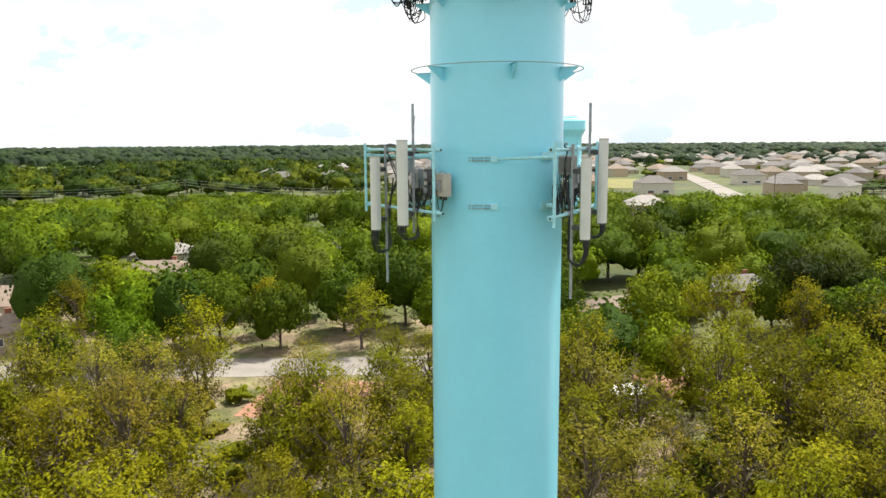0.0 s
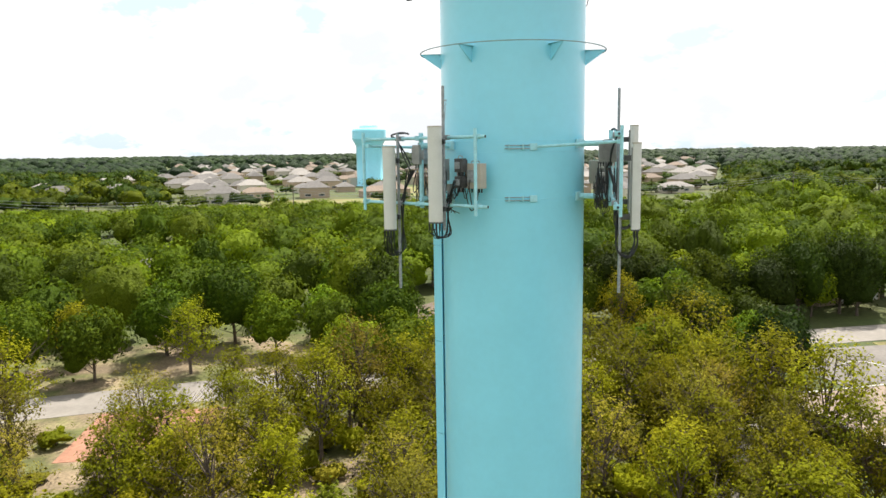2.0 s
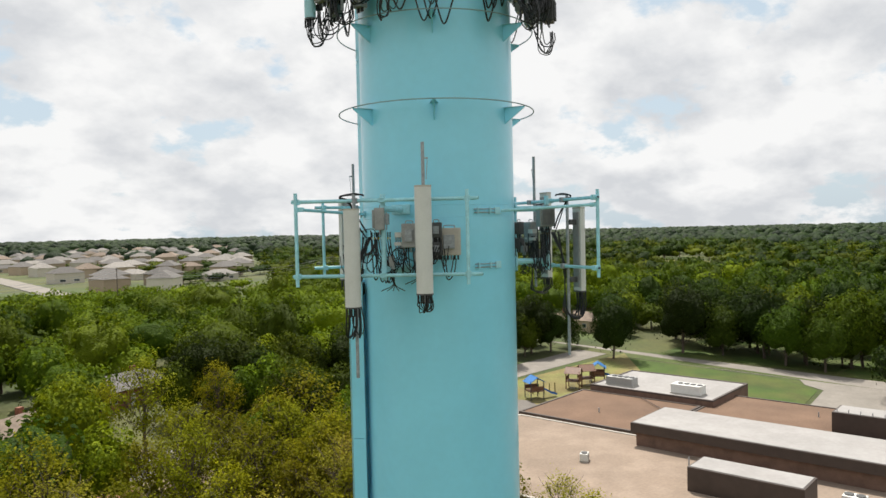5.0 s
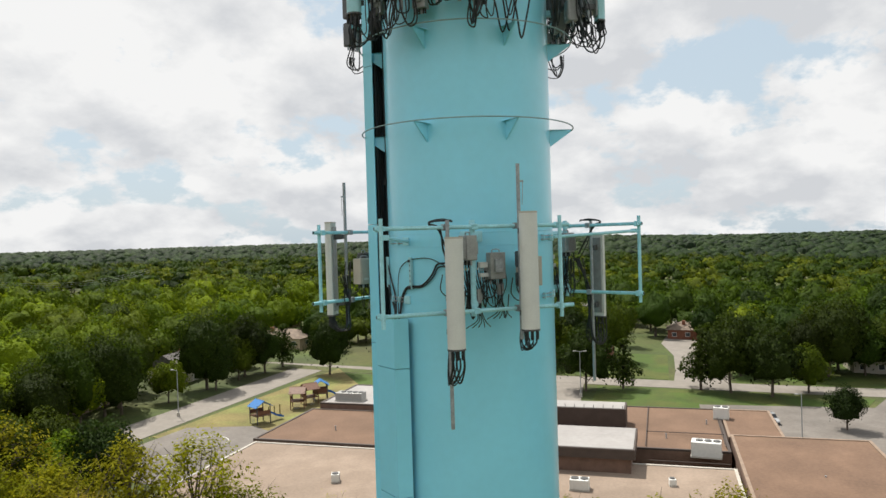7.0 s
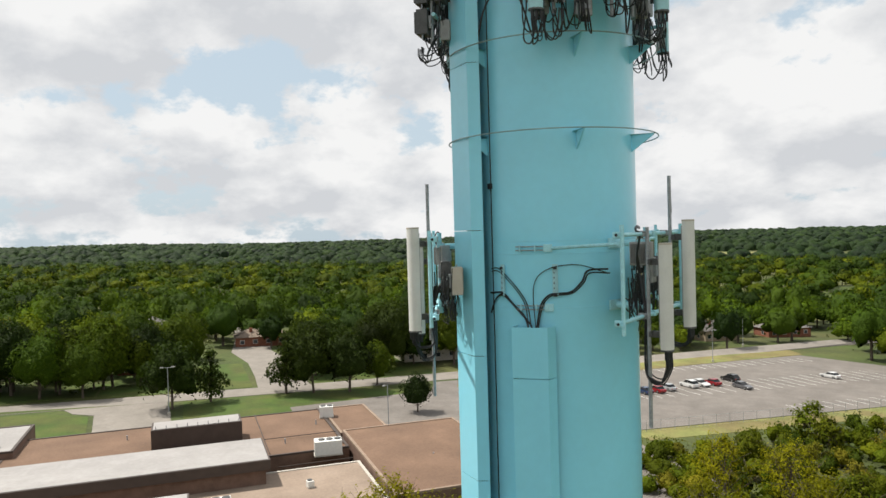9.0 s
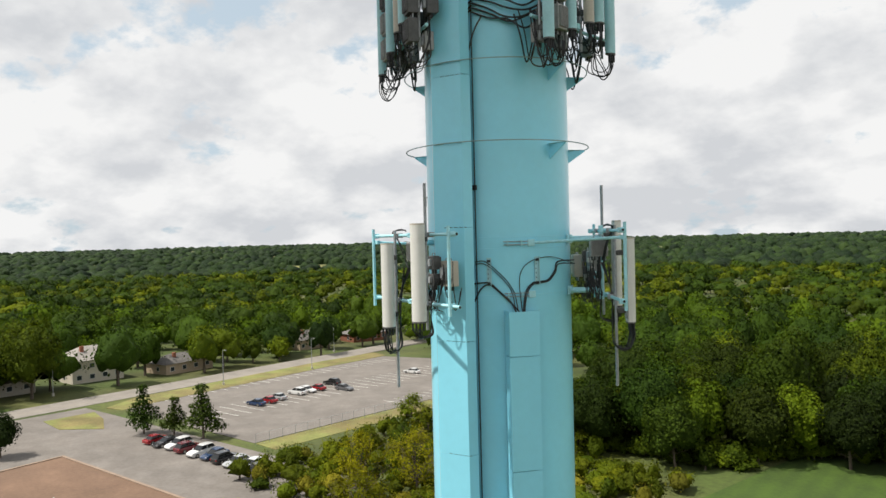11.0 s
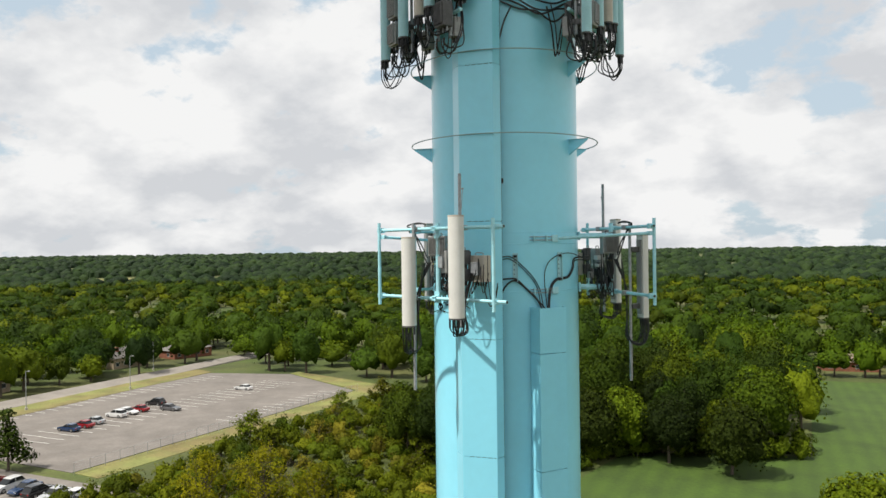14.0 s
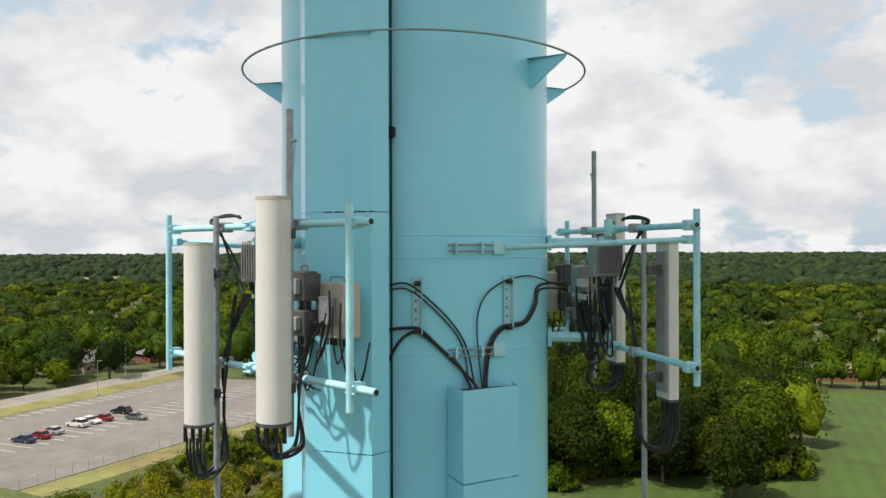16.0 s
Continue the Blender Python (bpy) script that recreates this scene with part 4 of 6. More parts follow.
def playset(x, y, turn, colour, label, slide):
    e = empty("climbing_frame", pose(x, y, ground_z(x, y) + 0.06, 0, 0, turn), label, "climbing frame", "playground equipment")
    for a in (-1.2, 1.2):
        for b in (-1.2, 1.2):
            smooth(part("post", tube(bmesh.new(), [(a, b, 0), (a, b, 3.2)], 0.09, 8), PLAY_BROWN if not slide else DARK_BOX, e))
    part("deck", one_box((2.6, 2.6, 0.12), (0, 0, 1.4), bevel=0.02), PLAY_BROWN, e)
    b = bmesh.new()
    for s, f in ((-1, 0), (1, 0)):
        box(b, (1.9, 2.9, 0.08), (0.75 * s, 0, 3.35), (0, 32 * s, 0))
    part("canopy", b, colour, e)
    for k in range(5):
        part("rung", tube(bmesh.new(), [(-1.3, -0.5, 0.25 + 0.25 * k), (-1.3, 0.5, 0.25 + 0.25 * k)], 0.03, 6), GALV, e)
    for s in (-1.25, 1.25):
        part("railing", one_box((2.3, 0.05, 0.7), (0, s, 1.9), bevel=0.01), PLAY_BROWN, e)
    if slide:
        line = curve([(1.2, 0, 1.5), (2.0, 0, 1.3), (3.2, 0, 0.6), (4.2, 0, 0.3)], 6)
        b = bmesh.new()
        prev = None
        for p in line:
            row = [b.verts.new(p + Vector((0, dy, dz))) for dy, dz in ((-0.4, 0.3), (-0.35, 0), (0.35, 0), (0.4, 0.3))]
            if prev:
                for k in range(3):
                    b.faces.new((prev[k], prev[k + 1], row[k + 1], row[k]))
            prev = row
        bmesh.ops.solidify(b, geom=list(b.faces), thickness=0.05)
        smooth(part("slide", b, colour, e, "blue plastic slide"))


playset(110, 58, -60, BLUE, "dark climbing tower with a blue slide and roof", True)
playset(103, 59, 20, PLAY_BROWN, "brown timber climbing frame", False)
playset(106.5, 58.5, 50, PLAY_BROWN, "brown timber climbing frame", False)
playset(92, 60.2, -30, BLUE, "small play tower with blue roof and slide", True)
for k in range(5):
    x, y = 94.5 + 1.0 * k, 62.2 - 0.5 * k
    smooth(tagged(part("play_post", tube(bmesh.new(), [(x, y, ground_z(x, y)), (x, y, ground_z(x, y) + 1.7)], 0.1, 7), DRY), "pale timber post in the playground", "post", "playground posts"))
for c, r in (((70, 62), 3.0), ((80, 62), 3.0)):
    ob = part("court_line", tube(bmesh.new(), [(c[0] + r * math.cos(a), c[1] + r * math.sin(a), ground_z(c[0], c[1] + r * math.sin(a)) + 0.085) for a in np.linspace(0, 6.3, 33)], 0.07, 4), WHITE_LINE)
    tagged(ob, "faded white circle painted on the court", "court line", kind="structure")


# ---- cars ----
GLASS = material("dark_car_glass", (0.012, 0.014, 0.016), 0.08, spread=0.05, bump=0)
TYRE = material("tyre_rubber", (0.015, 0.015, 0.015), 0.8)
RIM = material("alloy_rim", (0.4, 0.4, 0.4), 0.3, metal=0.8)
LAMP_RED = material("red_tail_lamp", (0.3, 0.01, 0.01), 0.2, bump=0)
LAMP_CLEAR = material("clear_headlamp", (0.6, 0.6, 0.6), 0.1, bump=0)
PAINTS = {}


def paint(name, c):
    if name not in PAINTS:
        PAINTS[name] = material(name + "_car_paint", c, 0.22, metal=0.2, spread=0.03, coat=0.6, bump=0)
    return PAINTS[name]


COLOURS = {"white": (0.72, 0.72, 0.71), "red": (0.28, 0.015, 0.02), "black": (0.014, 0.014, 0.016), "silver": (0.42, 0.43, 0.44), "navy": (0.02, 0.045, 0.11), "grey": (0.12, 0.12, 0.125), "maroon": (0.13, 0.012, 0.02)}
CARS = {}


def car(colour, suv, x, y, turn):
    """A parked car: lofted body, glazed cabin, wheels, lamps and bumpers. Local x is forward."""
    key = (colour, suv)
    lift = 0.075
    m = pose(x, y, ground_z(x, y) + lift, 0, 0, turn)
    if key in CARS:
        return copy_thing(CARS[key], m)
    kind = "sport utility vehicle" if suv else "saloon car"
    e = empty("car", m, f"{colour} parked {kind} on the asphalt", "car", "parked cars")
    CARS[key] = e
    mat = paint(colour, COLOURS[colour])
    w, hb, hr = (0.93, 0.98, 1.68) if suv else (0.90, 0.86, 1.44)

    def loft(sections):
        b = bmesh.new()
        rows = []
        for xx, half, z0, z1 in sections:
            rows.append([b.verts.new(p) for p in ((xx, -half * 0.94, z0), (xx, -half, (z0 + z1) * 0.5), (xx, -half * 0.9, z1), (xx, half * 0.9, z1), (xx, half, (z0 + z1) * 0.5), (xx, half * 0.94, z0))])
        for r0, r1 in zip(rows, rows[1:]):
            for k in range(6):
                b.faces.new((r0[k], r0[(k + 1) % 6], r1[(k + 1) % 6], r1[k]))
        b.faces.new(rows[0])
        b.faces.new(rows[-1][::-1])
        bmesh.ops.recalc_face_normals(b, faces=b.faces)
        return b

    smooth(part("body", loft([(-2.3, w * 0.86, 0.35, hb * 0.86), (-2.15, w * 0.97, 0.28, hb), (-1.2, w, 0.22, hb + 0.03), (0.9, w, 0.22, hb), (1.7, w * 0.97, 0.24, hb * 0.92), (2.2, w * 0.88, 0.3, hb * 0.78), (2.32, w * 0.75, 0.36, hb * 0.6)]), mat, e), 30)
    back = -2.0 if suv else -1.55
    smooth(part("cabin_glass", loft([(back - 0.15, w * 0.86, hb - 0.02, hb), (back + 0.35, w * 0.80, hb - 0.02, hr - 0.10), (0.1, w * 0.80, hb - 0.02, hr - 0.08), (0.95, w * 0.84, hb - 0.02, hb)]), GLASS, e), 25)
    smooth(part("roof", loft([(back + 0.25, w * 0.74, hr - 0.12, hr - 0.05), (back + 0.7, w * 0.76, hr - 0.10, hr), (-0.3, w * 0.76, hr - 0.10, hr), (0.2, w * 0.74, hr - 0.13, hr - 0.06)]), mat, e), 30)
    for sx in (-1.38, 1.42):
        for sy in (-1, 1):
            t = smooth(part("wheel", tube(bmesh.new(), [(sx, sy * (w - 0.22), 0.33), (sx, sy * (w + 0.01), 0.33)], 0.33, 16), TYRE, e))
            smooth(part("rim", tube(bmesh.new(), [(sx, sy * (w - 0.02), 0.33), (sx, sy * (w + 0.02), 0.33)], 0.20, 12), RIM, t))
    for sy in (-1, 1):
        part("headlight", one_box((0.16, 0.34, 0.13), (2.16, sy * w * 0.66, hb * 0.68), bevel=0.02), LAMP_CLEAR, e)
        part("tail_light", one_box((0.10, 0.26, 0.18), (-2.27, sy * w * 0.68, hb * 0.78), bevel=0.02), LAMP_RED, e)
        part("mirror", one_box((0.14, 0.2, 0.12), (0.72, sy * (w + 0.08), hb + 0.05), bevel=0.03), mat, e)
        part("pillar", one_box((0.07, 0.02, hr - hb - 0.1), (-0.55, sy * w * 0.835, (hr + hb) / 2 - 0.05), (8 * sy, 0, 0)), mat, e)
    part("bumper", one_box((0.12, w * 1.6, 0.2), (2.27, 0, 0.36), bevel=0.03), DARK_BOX, e)
    return e


# main lot, facing rows
for colour, suv, x, y, turn in (("navy", False, 114.7, -80.6, 4), ("red", False, 115.0, -83.9, 3), ("silver", False, 116.0, -87.2, 5), ("white", True, 117.0, -93.6, 3), ("white", False, 117.2, -96.8, 182),
                                ("red", False, 117.4, -99.9, 3), ("black", True, 119.5, -106.6, 4), ("grey", False, 112.0, -103.4, 183), ("white", False, 114.9, -130.9, 5)):
    car(colour, suv, x, y, turn)
for k, (colour, suv) in enumerate((("red", False), ("black", False), ("white", True), ("maroon", True), ("white", True), ("navy", False), ("black", True), ("silver", False), ("white", False), ("grey", True))):
    car(colour, suv, 103.5 - 3.05 * k - (0.6 if k > 3 else 0), -51.6 + 0.2 * math.sin(k * 2.1), 94 if k % 3 else -88)
for k, (colour, suv) in enumerate((("grey", True), ("black", False), ("grey", False), ("black", True), ("silver", False), ("navy", False), ("red", False), ("white", False), ("grey", False))):
    car(colour, suv, 92.0 - 3.0 * k, -33.4, 91 if k % 2 else -89)
car("navy", True, 112.5, -19.8, 12)
car("silver", False, 116.5, -20.8, 190)
car("silver", False, 178, -22, 80)
car("grey", True, 181, -22, 85)


# painted stall lines
def stall_lines(x0, y0, x1, count, step, length, label):
    for k in range(count):
        y = y0 - step * k
        ob = part("stall_line", one_box((length, 0.12, 0.012), ((x0 + x1) / 2, y, ground_z(x0, y) + 0.078), (0, 0, 3)), WHITE_LINE)
        tagged(ob, label, "stall line", "stall lines", "structure")


stall_lines(109.4, -66, 114.4, 27, 3.05, 5.0, "faded white parking stall line on the lot")
stall_lines(114.8, -66, 119.8, 27, 3.05, 5.0, "faded white parking stall line on the lot")
stall_lines(134.0, -66, 139.0, 27, 3.05, 5.0, "faded white parking stall line by the verge")
stall_lines(91.5, -100, 96.5, 13, 3.05, 5.0, "faded white parking stall line by the fence")


# ---- houses ----
WALLS = {"brick": material("red_brick_house_wall", (0.26, 0.10, 0.06), 0.85, spread=0.2, scale=1.5, per=0.2), "cream": material("cream_siding", (0.55, 0.50, 0.42), 0.7, spread=0.08, per=0.2),
         "tan": material("tan_siding", (0.36, 0.28, 0.20), 0.75, spread=0.1, per=0.25)}
ROOFS = {"grey": material("grey_shingle_roof", (0.13, 0.12, 0.112), 0.9, spread=0.2, scale=0.8, fine=10.0, per=0.2), "tan": material("tan_shingle_roof", (0.19, 0.145, 0.11), 0.9, spread=0.2, scale=0.8, fine=10.0, per=0.2),
         "pale": material("pale_shingle_roof", (0.24, 0.22, 0.2), 0.9, spread=0.15, scale=0.8, per=0.2)}
PANE = material("window_glass", (0.03, 0.04, 0.05), 0.1, spread=0.1, bump=0)
TRIM = material("white_trim", (0.65, 0.64, 0.61), 0.6, spread=0.05)
HOUSES = {}


def house(kind, x, y, turn, wall="cream", roof="grey", label="", sink=0.0):
    """A one or two storey house with a hipped or gabled roof, windows, door, garage and chimney."""
    m = pose(x, y, ground_z(x, y) - sink, 0, 0, turn)
    key = (kind, wall, roof)
    if key in HOUSES:
        return copy_thing(HOUSES[key], m)
    e = empty("house", m, label or f"{wall} house with {roof} shingle roof among the trees", "house", "houses")
    HOUSES[key] = e
    l, w, h, rise = {"ranch": (15.0, 8.5, 2.9, 2.0), "two": (13.0, 10.0, 5.6, 3.0), "gable": (12.0, 8.0, 3.4, 2.6), "far": (15.0, 11.0, 5.4, 3.2), "far_low": (17.0, 10.0, 3.2, 2.6)}[kind]
    part("wall", one_box((l, w, h + 0.5), (0, 0, h / 2 - 0.25)), WALLS[wall], e)
    b = bmesh.new()
    o = 0.5
    hip = 0 if kind == "gable" else w / 2
    lo = [b.verts.new(p) for p in ((-l / 2 - o, -w / 2 - o, h), (l / 2 + o, -w / 2 - o, h), (l / 2 + o, w / 2 + o, h), (-l / 2 - o, w / 2 + o, h))]
    hi = [b.verts.new((-l / 2 - o + hip, 0, h + rise)), b.verts.new((l / 2 + o - hip, 0, h + rise))]
    for f in ((lo[0], lo[1], hi[1], hi[0]), (lo[2], lo[3], hi[0], hi[1]), (lo[1], lo[2], hi[1]), (lo[3], lo[0], hi[0]), tuple(lo[::-1])):
        b.faces.new(f)
    part("roof", b, ROOFS[roof], e)
    if not kind.startswith("far"):
        part("chimney", one_box((0.9, 0.7, 1.8), (l * 0.2, w * 0.18, h + rise * 0.8), bevel=0.03), WALLS["brick"], e)
    if kind.startswith("far"):
        for side in (-1, 1):
            f = part("window", one_box((3.2, 0.1, 1.4), (side * 3.5, -w / 2 - 0.02, 1.6), bevel=0.01), TRIM, e)
            part("pane", one_box((2.8, 0.03, 1.1), (side * 3.5, -w / 2 - 0.08, 1.6)), PANE, f)
        return e
    for lev in range(2 if kind == "two" else 1):
        for side in (-1, 1):
            for k in range(4):
                xx = -l / 2 + l * (k + 0.5) / 4
                if lev == 0 and side == -1 and k == 1:
                    d = part("door", one_box((0.95, 0.08, 2.05), (xx, side * (w / 2 + 0.02), 1.0), bevel=0.01), TRIM, e)
                    continue
                if lev == 0 and side == -1 and k == 3:
                    part("garage_door", one_box((2.6, 0.08, 2.1), (xx, side * (w / 2 + 0.02), 1.05), bevel=0.01), TRIM, e)
                    continue
                f = part("window", one_box((1.35, 0.08, 1.25), (xx, side * (w / 2 + 0.01), 1.55 + 2.7 * lev), bevel=0.01), TRIM, e)
                part("pane", one_box((1.15, 0.03, 1.05), (xx, side * (w / 2 + 0.05), 1.55 + 2.7 * lev)), PANE, f)
        for side in (-1, 1):
            f = part("window", one_box((0.08, 1.2, 1.2), (side * (l / 2 + 0.01), 0.8, 1.55 + 2.7 * lev), bevel=0.01), TRIM, e)
            part("pane", one_box((0.03, 1.0, 1.0), (side * (l / 2 + 0.05), 0.8, 1.55 + 2.7 * lev)), PANE, f)
    return e


NEAR_HOUSES = [("ranch", -74, 146, 20, "cream", "pale"), ("ranch", -66, 125, 10, "tan", "tan"), ("ranch", -73, 82, 30, "tan", "tan"), ("gable", -74, 97, 0, "tan", "tan"),
               ("two", 52, 216, 15, "tan", "pale"), ("ranch", 22, 96, 25, "tan", "tan"), ("ranch", 105, 180, 5, "brick", "tan"), 
               ("ranch", 176, 16, 88, "brick", "grey"), ("ranch", 214, -13, 88, "brick", "tan"), ("ranch", 172, -52, 92, "cream", "grey"), ("two", 176, -76, 90, "cream", "pale"),
               ("ranch", 170, -98, 95, "tan", "grey"), ("gable", 178, -150, 90, "tan", "grey"), ("ranch", 178, -178, 80, "brick", "grey"), ("ranch", 178, 50, 92, "cream", "pale"),
               ("ranch", 166, 96, 85, "tan", "tan"), ("gable", 120, 96, 5, "cream", "grey"), ("ranch", 95, 98, 8, "tan", "tan"), ("ranch", 70, 104, 10, "cream", "pale"),
               ("ranch", 45, 112, 14, "brick", "grey"), ("two", 225, 20, 70, "tan", "grey"), ("ranch", 230, 80, 75, "cream", "pale"), ("ranch", 250, -60, 95, "brick", "tan"), ("ranch", 205, 120, 60, "tan", "pale"),
               ("ranch", -27, -233, 10, "brick", "tan"), ("ranch", -30, 150, 15, "brick", "grey"), ("ranch", -100, 200, 25, "cream", "pale")]
HOUSE_SPOTS = []
for kind, x, y, turn, wall, roof in NEAR_HOUSES:
    house(kind, x, y, turn, wall, roof)
    HOUSE_SPOTS.append((x - 10, y - (14 if y > 60 and x < 110 else 9), x + 10, y + 9))



def shed(x, y, turn):
    """A small garden shed with a pale metal roof."""
    e = empty("shed", pose(x, y, ground_z(x, y), 0, 0, turn), "small white shed with a pale metal roof among the trees", "shed")
    part("wall", one_box((4.0, 3.0, 2.3), (0, 0, 1.1)), WALLS["cream"], e)
    for s in (-1, 1):
        part("roof", one_box((4.5, 1.85, 0.06), (0, 0.82 * s, 2.55), (-22 * s, 0, 0)), TRIM, e, "pale metal roof sheet")
    part("door", one_box((1.2, 0.06, 1.9), (-0.6, -1.52, 0.97), bevel=0.01), TRIM, e)


shed(16, 61.5, 20)

# suburb beyond the woods
hr = random.Random(31)
for row in range(21):
    r = 335 + 42 * row
    n = min(26, int(r * radians(41) / 26))
    for k in range(n):
        a = 56.5 + 41.0 * (k + hr.uniform(0.2, 0.8)) / n
        street = 70 + (r - 300) * 0.0172
        if abs(a - street) < 900 / r or (75.5 < a < 81 and 360 < r < 470) or (82.5 < a < 92 and r < 360) or hr.random() < 0.12:
            continue
        p = polar(a, r + hr.uniform(-9, 9))
        house(hr.choice(("far", "far", "far_low")), p.x, p.y, hr.choice((0, 90, 10, 100, 45)), hr.choice(("cream", "tan", "tan")), hr.choice(("tan", "grey", "pale", "grey")))
for k in range(14):
    house("far", -95 + hr.uniform(-35, 50), 380 + 22 * k + hr.uniform(-10, 10), hr.uniform(0, 90), hr.choice(("cream", "tan")), hr.choice(("pale", "grey")))
strip("road", [polar(69, 285)[:2], polar(71, 350)[:2], polar(73, 450)[:2], polar(75, 590)[:2], polar(78, 780)[:2]], 11, CONCRETE, 0.3, "pale new street into the suburb", "road")
sheet("field", [polar(75.5, 365)[:2], polar(75.8, 465)[:2], polar(81, 465)[:2], polar(81, 365)[:2]], DRY, 0.25, "bare tan field at the edge of the suburb", "field")
sheet("field", [polar(82.5, 298)[:2], polar(82.5, 352)[:2], polar(92, 352)[:2], polar(92, 298)[:2]], DRY, 0.25, "dry mown field with a row of young trees", "field")


# ---- second water tower, far off ----
def far_tower(x, y):
    e = empty("water_tower", pose(x, y, 0), "distant pale teal water tower with a fluted stem", "water tower")
    g = ground_z(x, y)
    b = lathe(bmesh.new(), [(9.6, g), (9.0, g + 1), (9.0, 36.5), (9.5, 38), (11.4, 41.2), (11.6, 41.8)], 48)
    for k, v in enumerate(b.verts):
        if v.co.z < 37 and (k % 48) % 4 == 0:
            v.co.x *= 0.965
            v.co.y *= 0.965
    smooth(part("stem", b, TEAL, e), 60)
    smooth(part("tank", lathe(bmesh.new(), [(11.6, 41.8), (11.7, 47.5), (11.0, 48.4), (6.5, 49.6), (6.4, 50.2), (0.01, 50.8)], 48), TEAL, e), 30)
    part("roof_rail", ring(bmesh.new(), 6.2, 51.0, 0.08, 24, 5), GALV, e)


far_tower(60.0, 491.0)

# power line across the trees
for k, z in enumerate((13.6, 14.4, 15.2)):
    pts = [(x, 205 + 0.06 * x + k * 0.6, ground_z(0, 205) + z - 3.2 * (1 - ((x % 90) / 45 - 1) ** 2)) for x in range(-180, 271, 9)]
    tagged(part("power_line", tube(bmesh.new(), pts, 0.045, 4), GALV), "thin overhead power line above the trees", "power line", "power lines")
for x in (-90, 0, 90, 180):
    y = 205.6 + 0.06 * x
    e = empty("utility_pole", pose(x, y, ground_z(x, y)), "weathered wooden utility pole", "utility pole", "utility poles")
    smooth(part("pole", tube(bmesh.new(), [(0, 0, 0), (0, 0, 15.6)], 0.16, 8, 0.11), BARK, e))
    part("crossarm", one_box((0.12, 2.4, 0.14), (0, 0, 15.0)), BARK, e)


# ---- trees ----
def crown_shape(n, lumps, seed):
    """Lump centres and radii of n crowns, on a unit dome: the topmost in the middle, the lowest hanging outwards."""
    g = np.random.default_rng(seed)
    u = (np.arange(lumps)[None] + g.uniform(0.1, 0.9, (n, lumps))) / lumps
    el = np.arcsin(np.clip(0.98 - 1.5 * u, -0.6, 0.99))
    a = np.arange(lumps)[None] * 2.4 + g.uniform(0, 6.3, (n, 1)) + g.uniform(-0.45, 0.45, (n, lumps))
    far = g.uniform(0.5, 0.74, (n, lumps))[..., None]
    c = np.stack([np.cos(el) * np.cos(a), np.cos(el) * np.sin(a), np.sin(el)], -1) * far
    return c, g.uniform(0.27, 0.46, (n, lumps))


def crown_surface(c, r, d):
    """How far each crown reaches along directions d (n, k, 3), and the way its surface faces there."""
    along = np.einsum("nki,nli->nkl", d, c)
    inside = (r ** 2 - (c ** 2).sum(-1))[:, None, :] + along ** 2
    reach = np.where(inside > 0, along + np.sqrt(np.maximum(inside, 0)), 0.42)
    win = reach.argmax(-1)
    far = np.take_along_axis(reach, win[..., None], -1)[..., 0]
    mid = np.take_along_axis(c, win[..., None], 1)
    face = (d * far[..., None] - mid)
    face = np.where((far > 0.43)[..., None], face / (np.linalg.norm(face, axis=-1, keepdims=True) + 1e-6), d)
    face = 0.72 * face + 0.28 * d
    return far, face / np.linalg.norm(face, axis=-1, keepdims=True)


